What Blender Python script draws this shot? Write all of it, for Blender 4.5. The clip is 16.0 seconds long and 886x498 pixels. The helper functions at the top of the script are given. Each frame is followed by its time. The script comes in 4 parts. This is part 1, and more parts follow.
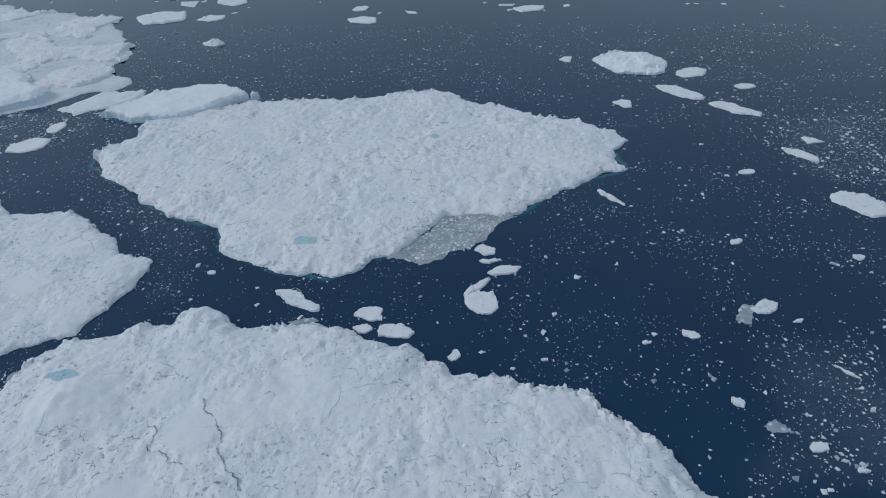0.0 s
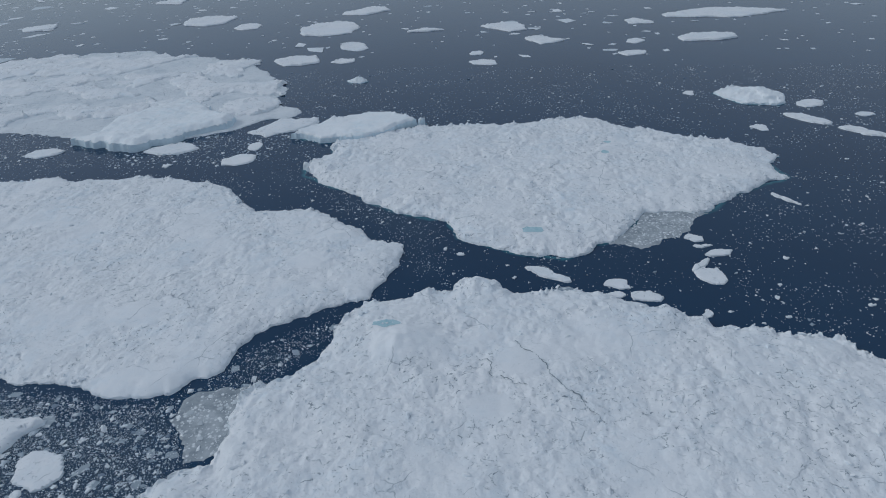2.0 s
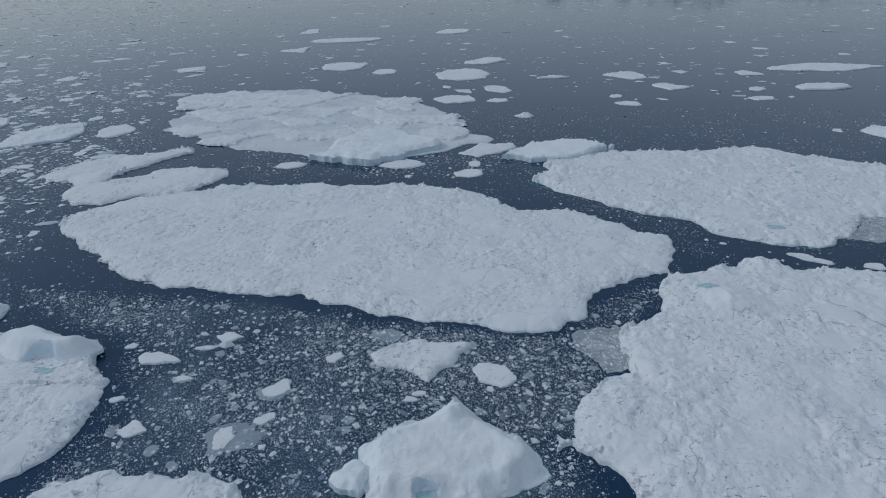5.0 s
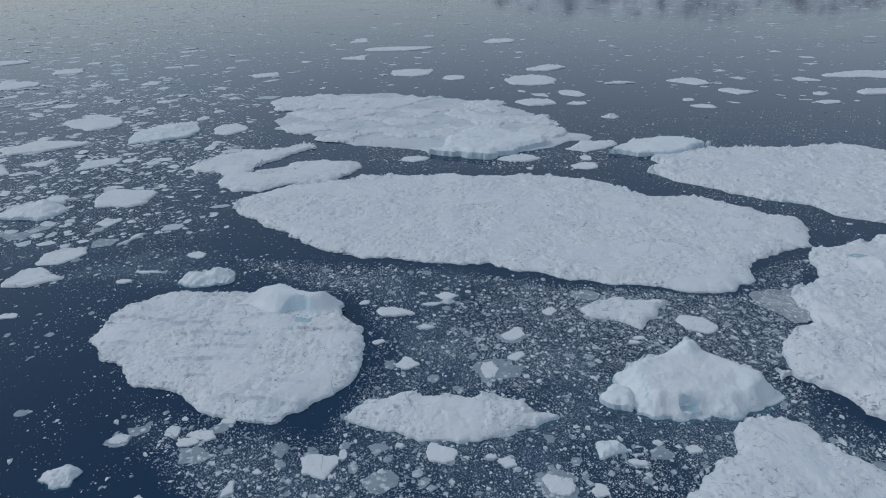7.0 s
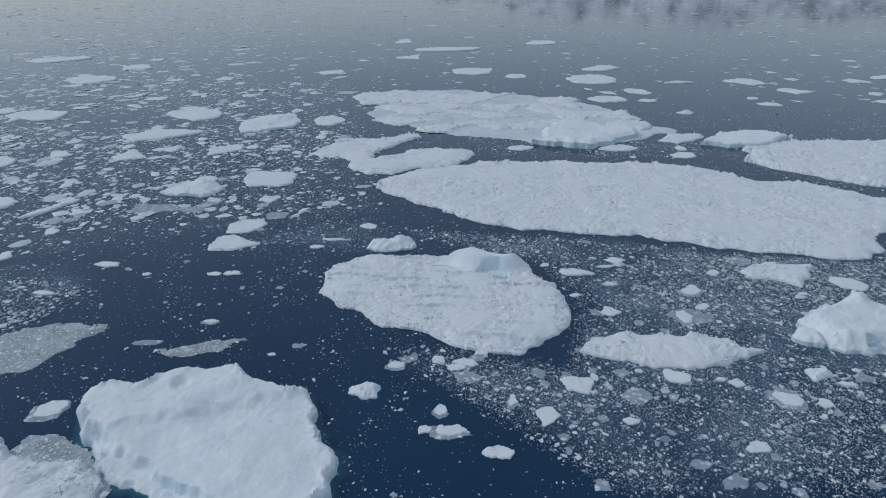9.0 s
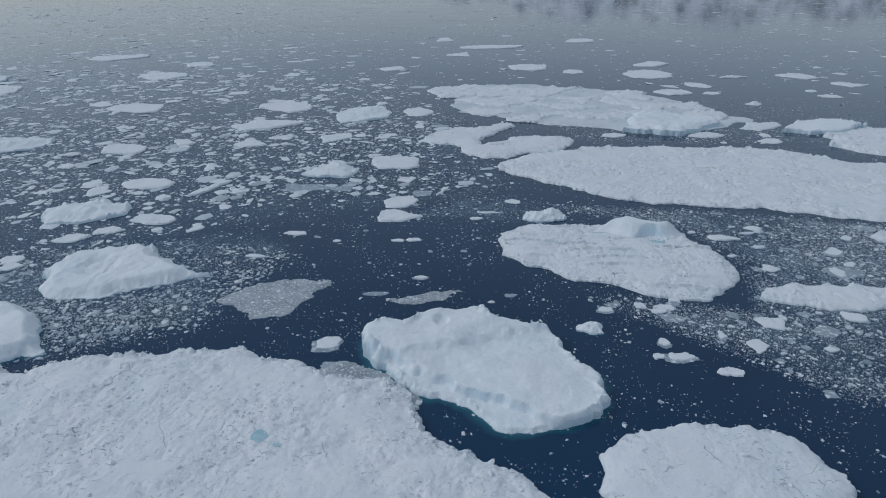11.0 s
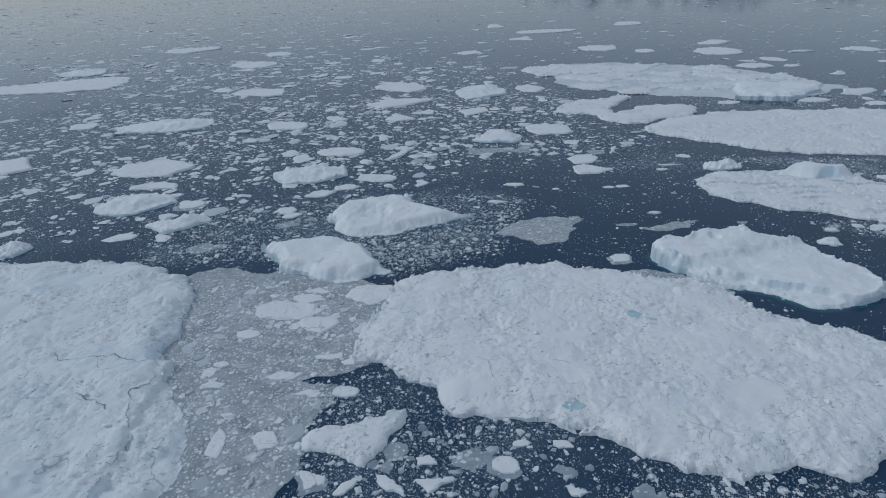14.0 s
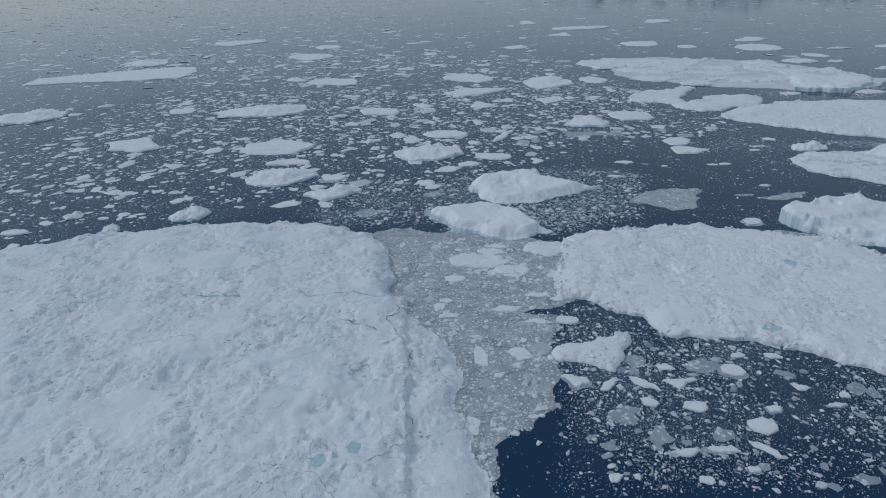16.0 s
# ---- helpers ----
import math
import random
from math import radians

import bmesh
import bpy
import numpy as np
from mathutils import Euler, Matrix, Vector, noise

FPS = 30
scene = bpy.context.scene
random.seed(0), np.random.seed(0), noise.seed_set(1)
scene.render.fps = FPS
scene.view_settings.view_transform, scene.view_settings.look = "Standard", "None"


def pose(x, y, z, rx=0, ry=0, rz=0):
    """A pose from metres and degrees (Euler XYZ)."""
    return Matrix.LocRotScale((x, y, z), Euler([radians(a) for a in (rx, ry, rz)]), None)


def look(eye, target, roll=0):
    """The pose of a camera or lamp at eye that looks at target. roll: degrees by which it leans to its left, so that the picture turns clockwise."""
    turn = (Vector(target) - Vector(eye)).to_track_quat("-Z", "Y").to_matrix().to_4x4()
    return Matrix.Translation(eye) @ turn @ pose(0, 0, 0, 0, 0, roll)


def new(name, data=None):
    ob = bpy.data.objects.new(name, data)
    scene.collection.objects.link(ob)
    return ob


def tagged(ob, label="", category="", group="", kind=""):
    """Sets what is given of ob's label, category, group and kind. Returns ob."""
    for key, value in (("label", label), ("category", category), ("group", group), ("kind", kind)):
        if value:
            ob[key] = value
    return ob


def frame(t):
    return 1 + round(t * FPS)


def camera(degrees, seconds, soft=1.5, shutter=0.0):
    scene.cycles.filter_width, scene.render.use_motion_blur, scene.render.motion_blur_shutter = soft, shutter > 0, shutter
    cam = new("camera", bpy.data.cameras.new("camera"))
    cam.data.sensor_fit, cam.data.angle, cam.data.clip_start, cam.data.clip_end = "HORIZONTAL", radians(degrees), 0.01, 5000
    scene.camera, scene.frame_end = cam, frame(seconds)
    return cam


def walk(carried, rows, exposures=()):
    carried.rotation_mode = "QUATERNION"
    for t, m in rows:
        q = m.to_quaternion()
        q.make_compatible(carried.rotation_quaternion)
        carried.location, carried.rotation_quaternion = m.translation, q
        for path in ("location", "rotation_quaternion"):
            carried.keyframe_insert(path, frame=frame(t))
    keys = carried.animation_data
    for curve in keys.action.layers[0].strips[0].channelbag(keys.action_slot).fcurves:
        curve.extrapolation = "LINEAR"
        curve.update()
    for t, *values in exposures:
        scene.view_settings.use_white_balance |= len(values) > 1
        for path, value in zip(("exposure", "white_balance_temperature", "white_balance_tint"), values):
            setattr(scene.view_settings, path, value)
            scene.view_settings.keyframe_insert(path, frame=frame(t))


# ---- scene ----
cam = camera(72.1, 16.0, soft=1.0)
PATH = [  # seconds, eye, heading to the left, downward tilt, roll
    (0, (248.31, 118.44, 96.31), -1.114, -36.047, -2.532),
    (0.5, (232.10, 110.65, 96.38), -0.367, -35.135, -2.873),
    (1, (216.16, 103.13, 96.39), -0.206, -34.143, -3.014),
    (1.5, (200.46, 95.80, 96.35), -0.094, -32.915, -3.075),
    (2, (184.96, 88.59, 96.31), -0.005, -30.892, -2.634),
    (2.5, (169.60, 81.47, 96.27), 0.051, -29.088, -2.303),
    (3, (154.37, 74.37, 96.25), 0.227, -27.844, -2.132),
    (3.5, (139.21, 67.27, 96.25), 0.629, -27.192, -2.143),
    (4, (124.11, 60.15, 96.29), 0.923, -26.654, -1.953),
    (6.5, (48.52, 23.67, 96.93), 1.791, -24.885, -1.472),
    (7, (33.25, 16.19, 97.10), 1.696, -24.721, -1.444),
    (7.5, (17.91, 8.66, 97.27), 1.687, -24.637, -1.360),
    (8, (2.48, 1.10, 97.42), 1.671, -24.626, -1.255),
    (8.5, (-13.04, -6.48, 97.55), 1.653, -24.520, -0.994),
    (9, (-28.64, -14.07, 97.64), 1.642, -24.427, -0.801),
    (9.5, (-44.34, -21.67, 97.70), 1.684, -24.310, -0.662),
    (12, (-123.89, -59.40, 97.32), 1.788, -24.508, -1.615),
    (12.5, (-139.93, -66.89, 97.15), 1.832, -24.685, -2.050),
    (13, (-155.97, -74.40, 96.97), 1.672, -24.834, -2.252),
    (13.5, (-172.00, -81.93, 96.82), 1.513, -24.986, -2.377),
    (14, (-187.98, -89.53, 96.72), 1.437, -25.049, -2.371),
    (14.5, (-203.89, -97.22, 96.71), 1.372, -25.128, -2.371),
    (15, (-219.70, -105.07, 96.83), 1.197, -25.153, -2.245),
    (15.5, (-235.38, -113.12, 97.13), 0.932, -25.166, -1.969),
    (16, (-250.90, -121.46, 97.68), 0.960, -25.209, -1.783),
]


def heading(eye, left, tilt, roll):
    a, b = radians(left), radians(tilt)
    way = Vector((-math.sin(a) * math.cos(b), math.cos(a) * math.cos(b), math.sin(b)))
    return look(eye, Vector(eye) + 50 * way, roll)


EXPOSURE = -1.08
walk(cam, [(t, heading(eye, left, tilt, roll)) for t, eye, left, tilt, roll in PATH],
     [(0.0, EXPOSURE + 0.22, 6000, 7), (2.0, EXPOSURE + 0.10, 6000, 7), (3.0, EXPOSURE + 0.03, 6000, 7), (4.0, EXPOSURE + 0.0, 6000, 7),
      (7.0, EXPOSURE + 0.07, 6000, 7), (9.0, EXPOSURE + 0.19, 6000, 7), (12.0, EXPOSURE + 0.09, 6000, 7), (16.0, EXPOSURE + 0.06, 6000, 7)])

# ---- sky and sun: a bright overcast day ----
SUN_HEIGHT, SUN_TURN = 37.0, 279.0
world = bpy.data.worlds.new("overcast_sky")
scene.world = world
world.use_nodes = True
sky = world.node_tree.nodes.new("ShaderNodeTexSky")
sky.sky_type, sky.sun_disc = "NISHITA", False
sky.sun_elevation, sky.sun_rotation = radians(SUN_HEIGHT), radians(SUN_TURN)
sky.air_density, sky.dust_density, sky.ozone_density = 1.0, 1.2, 2.0
clear = world.node_tree.nodes["Background"]
clear.inputs["Strength"].default_value = 0.05
world.node_tree.links.new(sky.outputs[0], clear.inputs[0])
cloud = world.node_tree.nodes.new("ShaderNodeBackground")  # the even veil of cloud in front of it
cloud.inputs["Color"].default_value, cloud.inputs["Strength"].default_value = (0.81, 0.885, 0.99, 1.0), 0.66
both = world.node_tree.nodes.new("ShaderNodeAddShader")
world.node_tree.links.new(clear.outputs[0], both.inputs[0])
world.node_tree.links.new(cloud.outputs[0], both.inputs[1])
world.node_tree.links.new(both.outputs[0], world.node_tree.nodes["World Output"].inputs["Surface"])
lamp = bpy.data.lights.new("veiled_sun", "SUN")
lamp.energy, lamp.angle, lamp.color = 1.55, radians(16), (1.0, 0.96, 0.91)
sun = new("veiled_sun", lamp)
toward = Vector((math.sin(radians(SUN_TURN)) * math.cos(radians(SUN_HEIGHT)),
                 math.cos(radians(SUN_TURN)) * math.cos(radians(SUN_HEIGHT)), math.sin(radians(SUN_HEIGHT))))
sun.matrix_world = look(300 * toward, (0, 0, 0))


# ---- materials ----
def surface(name):
    """A node material: its tree, its principled shader and a maker of linked nodes."""
    m = bpy.data.materials.new(name)
    m.use_nodes = True
    tree = m.node_tree

    def node(kind, **given):
        n = tree.nodes.new("ShaderNode" + kind)
        for key, value in given.items():
            if key in n.inputs.keys():
                if isinstance(value, bpy.types.NodeSocket):
                    tree.links.new(value, n.inputs[key])
                else:
                    n.inputs[key].default_value = value
        return n

    return m, tree, tree.nodes["Principled BSDF"], node


def ramp(tree, node, factor, stops):
    r = node("ValToRGB")
    tree.links.new(factor, r.inputs[0])
    while len(r.color_ramp.elements) < len(stops):
        r.color_ramp.elements.new(0.5)
    for e, (at, c) in zip(r.color_ramp.elements, stops):
        e.position, e.color = at, (*c, 1.0)
    return r.outputs[0]


def blend(tree, node, factor, a, b):
    m = tree.nodes.new("ShaderNodeMix")
    m.data_type = "RGBA"
    for k, value in ((0, factor), (6, a), (7, b)):
        if isinstance(value, bpy.types.NodeSocket):
            tree.links.new(value, m.inputs[k])
        else:
            m.inputs[k].default_value = value if k == 0 else (*value, 1.0)
    return m.outputs[2]


def grey(v):
    return (v, v, v)


def noise_of(tree, node, scale, detail=5.0, rough=0.6, stretch=None):
    coord = node("NewGeometry").outputs["Position"]
    if stretch:
        mp = node("Mapping", Scale=stretch)
        tree.links.new(coord, mp.inputs["Vector"])
        coord = mp.outputs[0]
    return node("TexNoise", Vector=coord, Scale=scale, Detail=detail, Roughness=rough).outputs["Fac"]


def times(tree, node, a, c):
    m = tree.nodes.new("ShaderNodeMath")
    m.operation = "MULTIPLY"
    for k, value in enumerate((a, c)):
        if isinstance(value, bpy.types.NodeSocket):
            tree.links.new(value, m.inputs[k])
        else:
            m.inputs[k].default_value = value
    return m.outputs[0]


def warped(tree, node, reach, scale):
    """The place, pushed about by a slow noise, so that cracks wander."""
    geo = node("NewGeometry").outputs["Position"]
    push = node("TexNoise", Vector=geo, Scale=scale, Detail=3.0)
    shift = tree.nodes.new("ShaderNodeVectorMath")
    shift.operation = "MULTIPLY_ADD"
    tree.links.new(push.outputs["Color"], shift.inputs[0])
    shift.inputs[1].default_value = (reach, reach, reach)
    tree.links.new(geo, shift.inputs[2])
    return shift.outputs[0]


def snow_material(name, white, blue, clefts_and_dirt, bump, bare, cracked):
    """Wind-packed snow over broken ice: bluish where bare, pitted and cracked, smooth where drifts lie."""
    m, tree, bsdf, node = surface(name)
    crumbly = node("Attribute")
    crumbly.attribute_name = "crumbly"
    crumbly = crumbly.outputs["Fac"]
    broad = ramp(tree, node, noise_of(tree, node, 0.05, 5), [(0.42, grey(0)), (0.75, grey(1))])
    fine = ramp(tree, node, noise_of(tree, node, 0.35, 5, 0.6), [(0.38, grey(0.1)), (0.68, grey(0.8))])
    colour = blend(tree, node, times(tree, node, broad, fine), white, blue)
    tone = ramp(tree, node, noise_of(tree, node, 0.16, 5, 0.6), [(0.42, grey(0.0)), (0.75, grey(0.45))])
    colour = blend(tree, node, tone, colour, (0.70, 0.735, 0.76))
    slope = node("SeparateXYZ", Vector=node("NewGeometry").outputs["True Normal"]).outputs[2]
    steep = ramp(tree, node, slope, [(0.20, grey(bare)), (0.62, grey(0.0))])
    colour = blend(tree, node, steep, colour, (0.58, 0.71, 0.79))
    # shade in clefts between tumbled blocks, painted as dark dashes; a few dirty grains
    cleft_shade = tree.nodes.new("ShaderNodeTexVoronoi")
    cleft_shade.feature = "DISTANCE_TO_EDGE"
    cleft_shade.inputs["Scale"].default_value = 0.42
    tree.links.new(warped(tree, node, 2.2, 0.5), cleft_shade.inputs["Vector"])
    cleft_shade = ramp(tree, node, cleft_shade.outputs["Distance"], [(0.02, grey(1)), (0.06, grey(0))])
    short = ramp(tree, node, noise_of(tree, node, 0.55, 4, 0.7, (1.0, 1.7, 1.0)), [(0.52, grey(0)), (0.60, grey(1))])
    where = ramp(tree, node, noise_of(tree, node, 0.06, 6, 0.65), [(0.40, grey(0.18)), (0.60, grey(clefts_and_dirt))])
    colour = blend(tree, node, times(tree, node, times(tree, node, times(tree, node, cleft_shade, short), where), crumbly), colour, (0.22, 0.27, 0.31))
    grit = ramp(tree, node, noise_of(tree, node, 1.7, 4, 0.7, (1.0, 1.8, 1.0)), [(0.67, grey(0)), (0.70, grey(0.8))])
    colour = blend(tree, node, times(tree, node, grit, where), colour, (0.16, 0.17, 0.18))
    edge = tree.nodes.new("ShaderNodeTexVoronoi")
    edge.feature = "DISTANCE_TO_EDGE"
    edge.inputs["Scale"].default_value = 0.045
    tree.links.new(warped(tree, node, 7.0, 0.12), edge.inputs["Vector"])
    line = ramp(tree, node, edge.outputs["Distance"], [(0.002, grey(1)), (0.0065, grey(0))])
    broken = ramp(tree, node, noise_of(tree, node, 0.11, 3), [(0.50, grey(0)), (0.60, grey(cracked))])
    crack = times(tree, node, line, broken)
    colour = blend(tree, node, crack, colour, (0.26, 0.31, 0.36))
    tree.links.new(colour, bsdf.inputs["Base Color"])
    bsdf.inputs["Roughness"].default_value = 0.65
    bsdf.inputs["Specular IOR Level"].default_value = 0.25
    rubble = node("TexVoronoi", Vector=warped(tree, node, 0.8, 1.2), Scale=0.95)
    rubble.feature = "SMOOTH_F1"
    rubble = rubble.outputs["Distance"]
    b1 = node("Bump", Strength=0.7 * bump, Distance=0.42, Height=times(tree, node, noise_of(tree, node, 0.75, 4, 0.55), crumbly))
    b2 = node("Bump", Strength=0.6 * bump, Distance=0.35, Height=times(tree, node, rubble, crumbly), Normal=b1.outputs[0])
    b2.invert = True
    b2 = node("Bump", Strength=0.45 * bump, Distance=0.18, Height=noise_of(tree, node, 2.4, 4, 0.6), Normal=b2.outputs[0])
    tree.links.new(b2.outputs[0], bsdf.inputs["Normal"])
    return m


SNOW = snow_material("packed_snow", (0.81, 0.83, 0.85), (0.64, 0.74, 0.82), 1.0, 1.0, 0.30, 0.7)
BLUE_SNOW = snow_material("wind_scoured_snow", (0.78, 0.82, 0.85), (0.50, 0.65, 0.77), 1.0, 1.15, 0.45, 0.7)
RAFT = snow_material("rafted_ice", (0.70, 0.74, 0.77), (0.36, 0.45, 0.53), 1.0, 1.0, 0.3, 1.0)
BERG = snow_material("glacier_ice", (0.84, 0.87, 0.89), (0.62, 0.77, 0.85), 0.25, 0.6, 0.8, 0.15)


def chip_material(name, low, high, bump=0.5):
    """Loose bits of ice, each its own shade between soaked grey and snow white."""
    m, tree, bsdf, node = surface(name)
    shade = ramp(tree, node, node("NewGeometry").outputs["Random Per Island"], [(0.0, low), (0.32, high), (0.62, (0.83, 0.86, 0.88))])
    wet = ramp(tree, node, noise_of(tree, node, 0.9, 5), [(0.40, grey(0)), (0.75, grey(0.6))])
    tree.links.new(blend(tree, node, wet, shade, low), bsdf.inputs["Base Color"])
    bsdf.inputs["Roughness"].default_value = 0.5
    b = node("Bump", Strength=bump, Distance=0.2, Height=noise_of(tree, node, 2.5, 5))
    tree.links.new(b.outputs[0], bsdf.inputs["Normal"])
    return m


CHIP = chip_material("brash_ice", (0.16, 0.22, 0.29), (0.54, 0.61, 0.67))
LUMP = chip_material("slush_lumps", (0.38, 0.43, 0.47), (0.66, 0.70, 0.73))
# far copy of the chip colours, paler and flatter in place of haze
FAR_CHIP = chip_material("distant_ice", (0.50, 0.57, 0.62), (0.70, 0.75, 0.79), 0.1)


def slush_material(name, dark, light, grain):
    """Soaked slush: grey, with paler lumps frozen into it."""
    m, tree, bsdf, node = surface(name)
    cells = node("TexVoronoi", Vector=node("NewGeometry").outputs["Position"], Scale=grain, Randomness=1.0)
    lumps = ramp(tree, node, cells.outputs["Distance"], [(0.22, grey(1.0)), (0.40, grey(0.0))])
    broad = ramp(tree, node, noise_of(tree, node, 0.16, 8, 0.74), [(0.30, dark), (0.72, light)])
    keep = ramp(tree, node, noise_of(tree, node, 0.5, 3), [(0.36, grey(0)), (0.56, grey(1))])
    f = node("Math")
    f.operation = "MULTIPLY"
    tree.links.new(lumps, f.inputs[0])
    tree.links.new(keep, f.inputs[1])
    tree.links.new(blend(tree, node, f.outputs[0], broad, (0.74, 0.77, 0.79)), bsdf.inputs["Base Color"])
    bsdf.inputs["Roughness"].default_value = 0.38
    b = node("Bump", Strength=0.4, Distance=0.15, Height=noise_of(tree, node, 1.5, 6))
    tree.links.new(b.outputs[0], bsdf.inputs["Normal"])
    return m


SLUSH = slush_material("grey_slush", (0.17, 0.21, 0.245), (0.52, 0.56, 0.59), 0.9)
PAN = slush_material("thin_grey_ice", (0.20, 0.26, 0.32), (0.40, 0.46, 0.51), 0.5)


def pool_material():
    m, tree, bsdf, node = surface("meltwater")
    colour = ramp(tree, node, noise_of(tree, node, 0.5, 4), [(0.3, (0.32, 0.52, 0.58)), (0.7, (0.52, 0.68, 0.73))])
    tree.links.new(colour, bsdf.inputs["Base Color"])
    bsdf.inputs["Roughness"].default_value = 0.2
    return m


POOL = pool_material()


def film_material():
    """Frazil: a skin of fine crystals on the water, torn into drifting patches."""
    m, tree, bsdf, node = surface("frazil_film")
    bsdf.inputs["Base Color"].default_value = (0.22, 0.315, 0.41, 1.0)
    bsdf.inputs["Roughness"].default_value = 0.35
    patch = ramp(tree, node, noise_of(tree, node, 0.035, 8, 0.66), [(0.36, grey(0.10)), (0.60, grey(0.95))])
    grain = ramp(tree, node, noise_of(tree, node, 2.6, 5, 0.8), [(0.46, grey(0.12)), (0.58, grey(1))])
    border = node("Attribute")
    border.attribute_name = "border"
    tree.links.new(times(tree, node, times(tree, node, patch, grain), border.outputs["Fac"]), bsdf.inputs["Alpha"])
    return m


FILM = film_material()


def cleft_material():
    m, tree, bsdf, node = surface("wet_cleft")
    colour = ramp(tree, node, noise_of(tree, node, 0.9, 4), [(0.35, (0.10, 0.14, 0.17)), (0.65, (0.42, 0.48, 0.52))])
    tree.links.new(colour, bsdf.inputs["Base Color"])
    bsdf.inputs["Roughness"].default_value = 0.4
    return m


CLEFT = cleft_material()


def water_material():
    """Deep, cold sea: almost black blue, calm, with the faintest ripple."""
    m, tree, bsdf, node = surface("cold_sea")
    colour = ramp(tree, node, noise_of(tree, node, 0.012, 5), [(0.35, (0.005, 0.032, 0.078)), (0.70, (0.007, 0.041, 0.094))])
    tree.links.new(colour, bsdf.inputs["Base Color"])
    bsdf.inputs["IOR"].default_value = 1.33
    gloss = ramp(tree, node, noise_of(tree, node, 0.006, 4, 0.6, (1.0, 2.5, 1.0)), [(0.35, grey(0.05)), (0.68, grey(0.11))])
    tree.links.new(gloss, bsdf.inputs["Roughness"])
    b = node("Bump", Strength=0.06, Distance=0.10, Height=noise_of(tree, node, 0.35, 5, 0.6, (1.0, 1.6, 1.0)))
    tree.links.new(b.outputs[0], bsdf.inputs["Normal"])
    return m


WATER = water_material()


def drowned_material():
    """Ice under the water beside a berg: turquoise, fading as it goes deeper."""
    m, tree, bsdf, node = surface("drowned_ice")
    depth = node("Attribute")
    depth.attribute_name = "shallow"
    colour = ramp(tree, node, depth.outputs["Fac"], [(0.0, (0.0075, 0.036, 0.086)), (0.5, (0.014, 0.080, 0.130)), (1.0, (0.04, 0.18, 0.23))])
    tree.links.new(colour, bsdf.inputs["Base Color"])
    bsdf.inputs["Roughness"].default_value, bsdf.inputs["IOR"].default_value = 0.15, 1.33
    return m


DROWNED = drowned_material()


def rock_material():
    """Bare dark slopes with snow lying on the gentler ground."""
    m, tree, bsdf, node = surface("snowy_rock")
    mask = ramp(tree, node, noise_of(tree, node, 0.009, 8, 0.7), [(0.40, grey(0)), (0.54, grey(1))])
    rock = ramp(tree, node, noise_of(tree, node, 0.03, 4), [(0.3, (0.10, 0.11, 0.13)), (0.7, (0.19, 0.20, 0.22))])
    tree.links.new(blend(tree, node, mask, rock, (0.72, 0.75, 0.79)), bsdf.inputs["Base Color"])
    bsdf.inputs["Roughness"].default_value = 0.9
    return m


ROCK = rock_material()


# ---- helpers that shape the ice ----
def lattice(ix, iy, seed):
    h = (ix.astype(np.int64) * 374761393 + iy.astype(np.int64) * 668265263 + seed * 974711) & 0xFFFFFFFF
    h = ((h ^ (h >> 13)) * 1274126177) & 0xFFFFFFFF
    h = ((h ^ (h >> 16)) * 2246822519) & 0xFFFFFFFF
    return ((h ^ (h >> 15)) & 0xFFFFFF) / float(0xFFFFFF)


def swell(x, y, size, seed):
    """Smooth noise from -1 to 1, with lumps of that size in metres."""
    x, y = x / size, y / size
    ix, iy = np.floor(x), np.floor(y)
    fx, fy = x - ix, y - iy
    sx, sy = fx * fx * fx * (fx * (fx * 6 - 15) + 10), fy * fy * fy * (fy * (fy * 6 - 15) + 10)

    def corner(dx, dy):
        a = lattice(ix + dx, iy + dy, seed) * 2 * np.pi
        return np.cos(a) * (fx - dx) + np.sin(a) * (fy - dy)

    low = corner(0, 0) * (1 - sx) + corner(1, 0) * sx
    high = corner(0, 1) * (1 - sx) + corner(1, 1) * sx
    return (low * (1 - sy) + high * sy) * 1.5


def blocks(x, y, size, seed):
    """Tumbled blocks from 0 to 1: flat-topped lumps of random height round scattered centres."""
    x, y = x / size, y / size
    ix, iy = np.floor(x), np.floor(y)
    best, lift = np.full(x.shape, 9.0), np.zeros(x.shape)
    for dx in (-1, 0, 1):
        for dy in (-1, 0, 1):
            jx, jy = ix + dx, iy + dy
            r = np.hypot(jx + lattice(jx, jy, seed) - x, jy + lattice(jx, jy, seed + 7) - y)
            near = r < best
            best, lift = np.where(near, r, best), np.where(near, lattice(jx, jy, seed + 13), lift)
    t = np.clip((0.70 - best) / 0.26, 0, 1)
    return lift * t * t * (3 - 2 * t)


def facets(x, y, size, seed):
    """Broken ice from about -1 to 1: flat, tilted planes that meet in sharp edges."""
    x, y = x / size, y / size
    ix, iy = np.floor(x), np.floor(y)
    high = np.full(x.shape, -9.0)
    for dx in (-1, 0, 1):
        for dy in (-1, 0, 1):
            jx, jy = ix + dx, iy + dy
            rx, ry = x - jx - lattice(jx, jy, seed), y - jy - lattice(jx, jy, seed + 7)
            turn, slope = lattice(jx, jy, seed + 13) * 6.283, 0.25 + 0.9 * lattice(jx, jy, seed + 19)
            lean = rx * np.cos(turn) + ry * np.sin(turn)
            high = np.maximum(high, lattice(jx, jy, seed + 23) + slope * lean - 1.1 * np.hypot(rx, ry))
    return high * 1.6 - 0.3


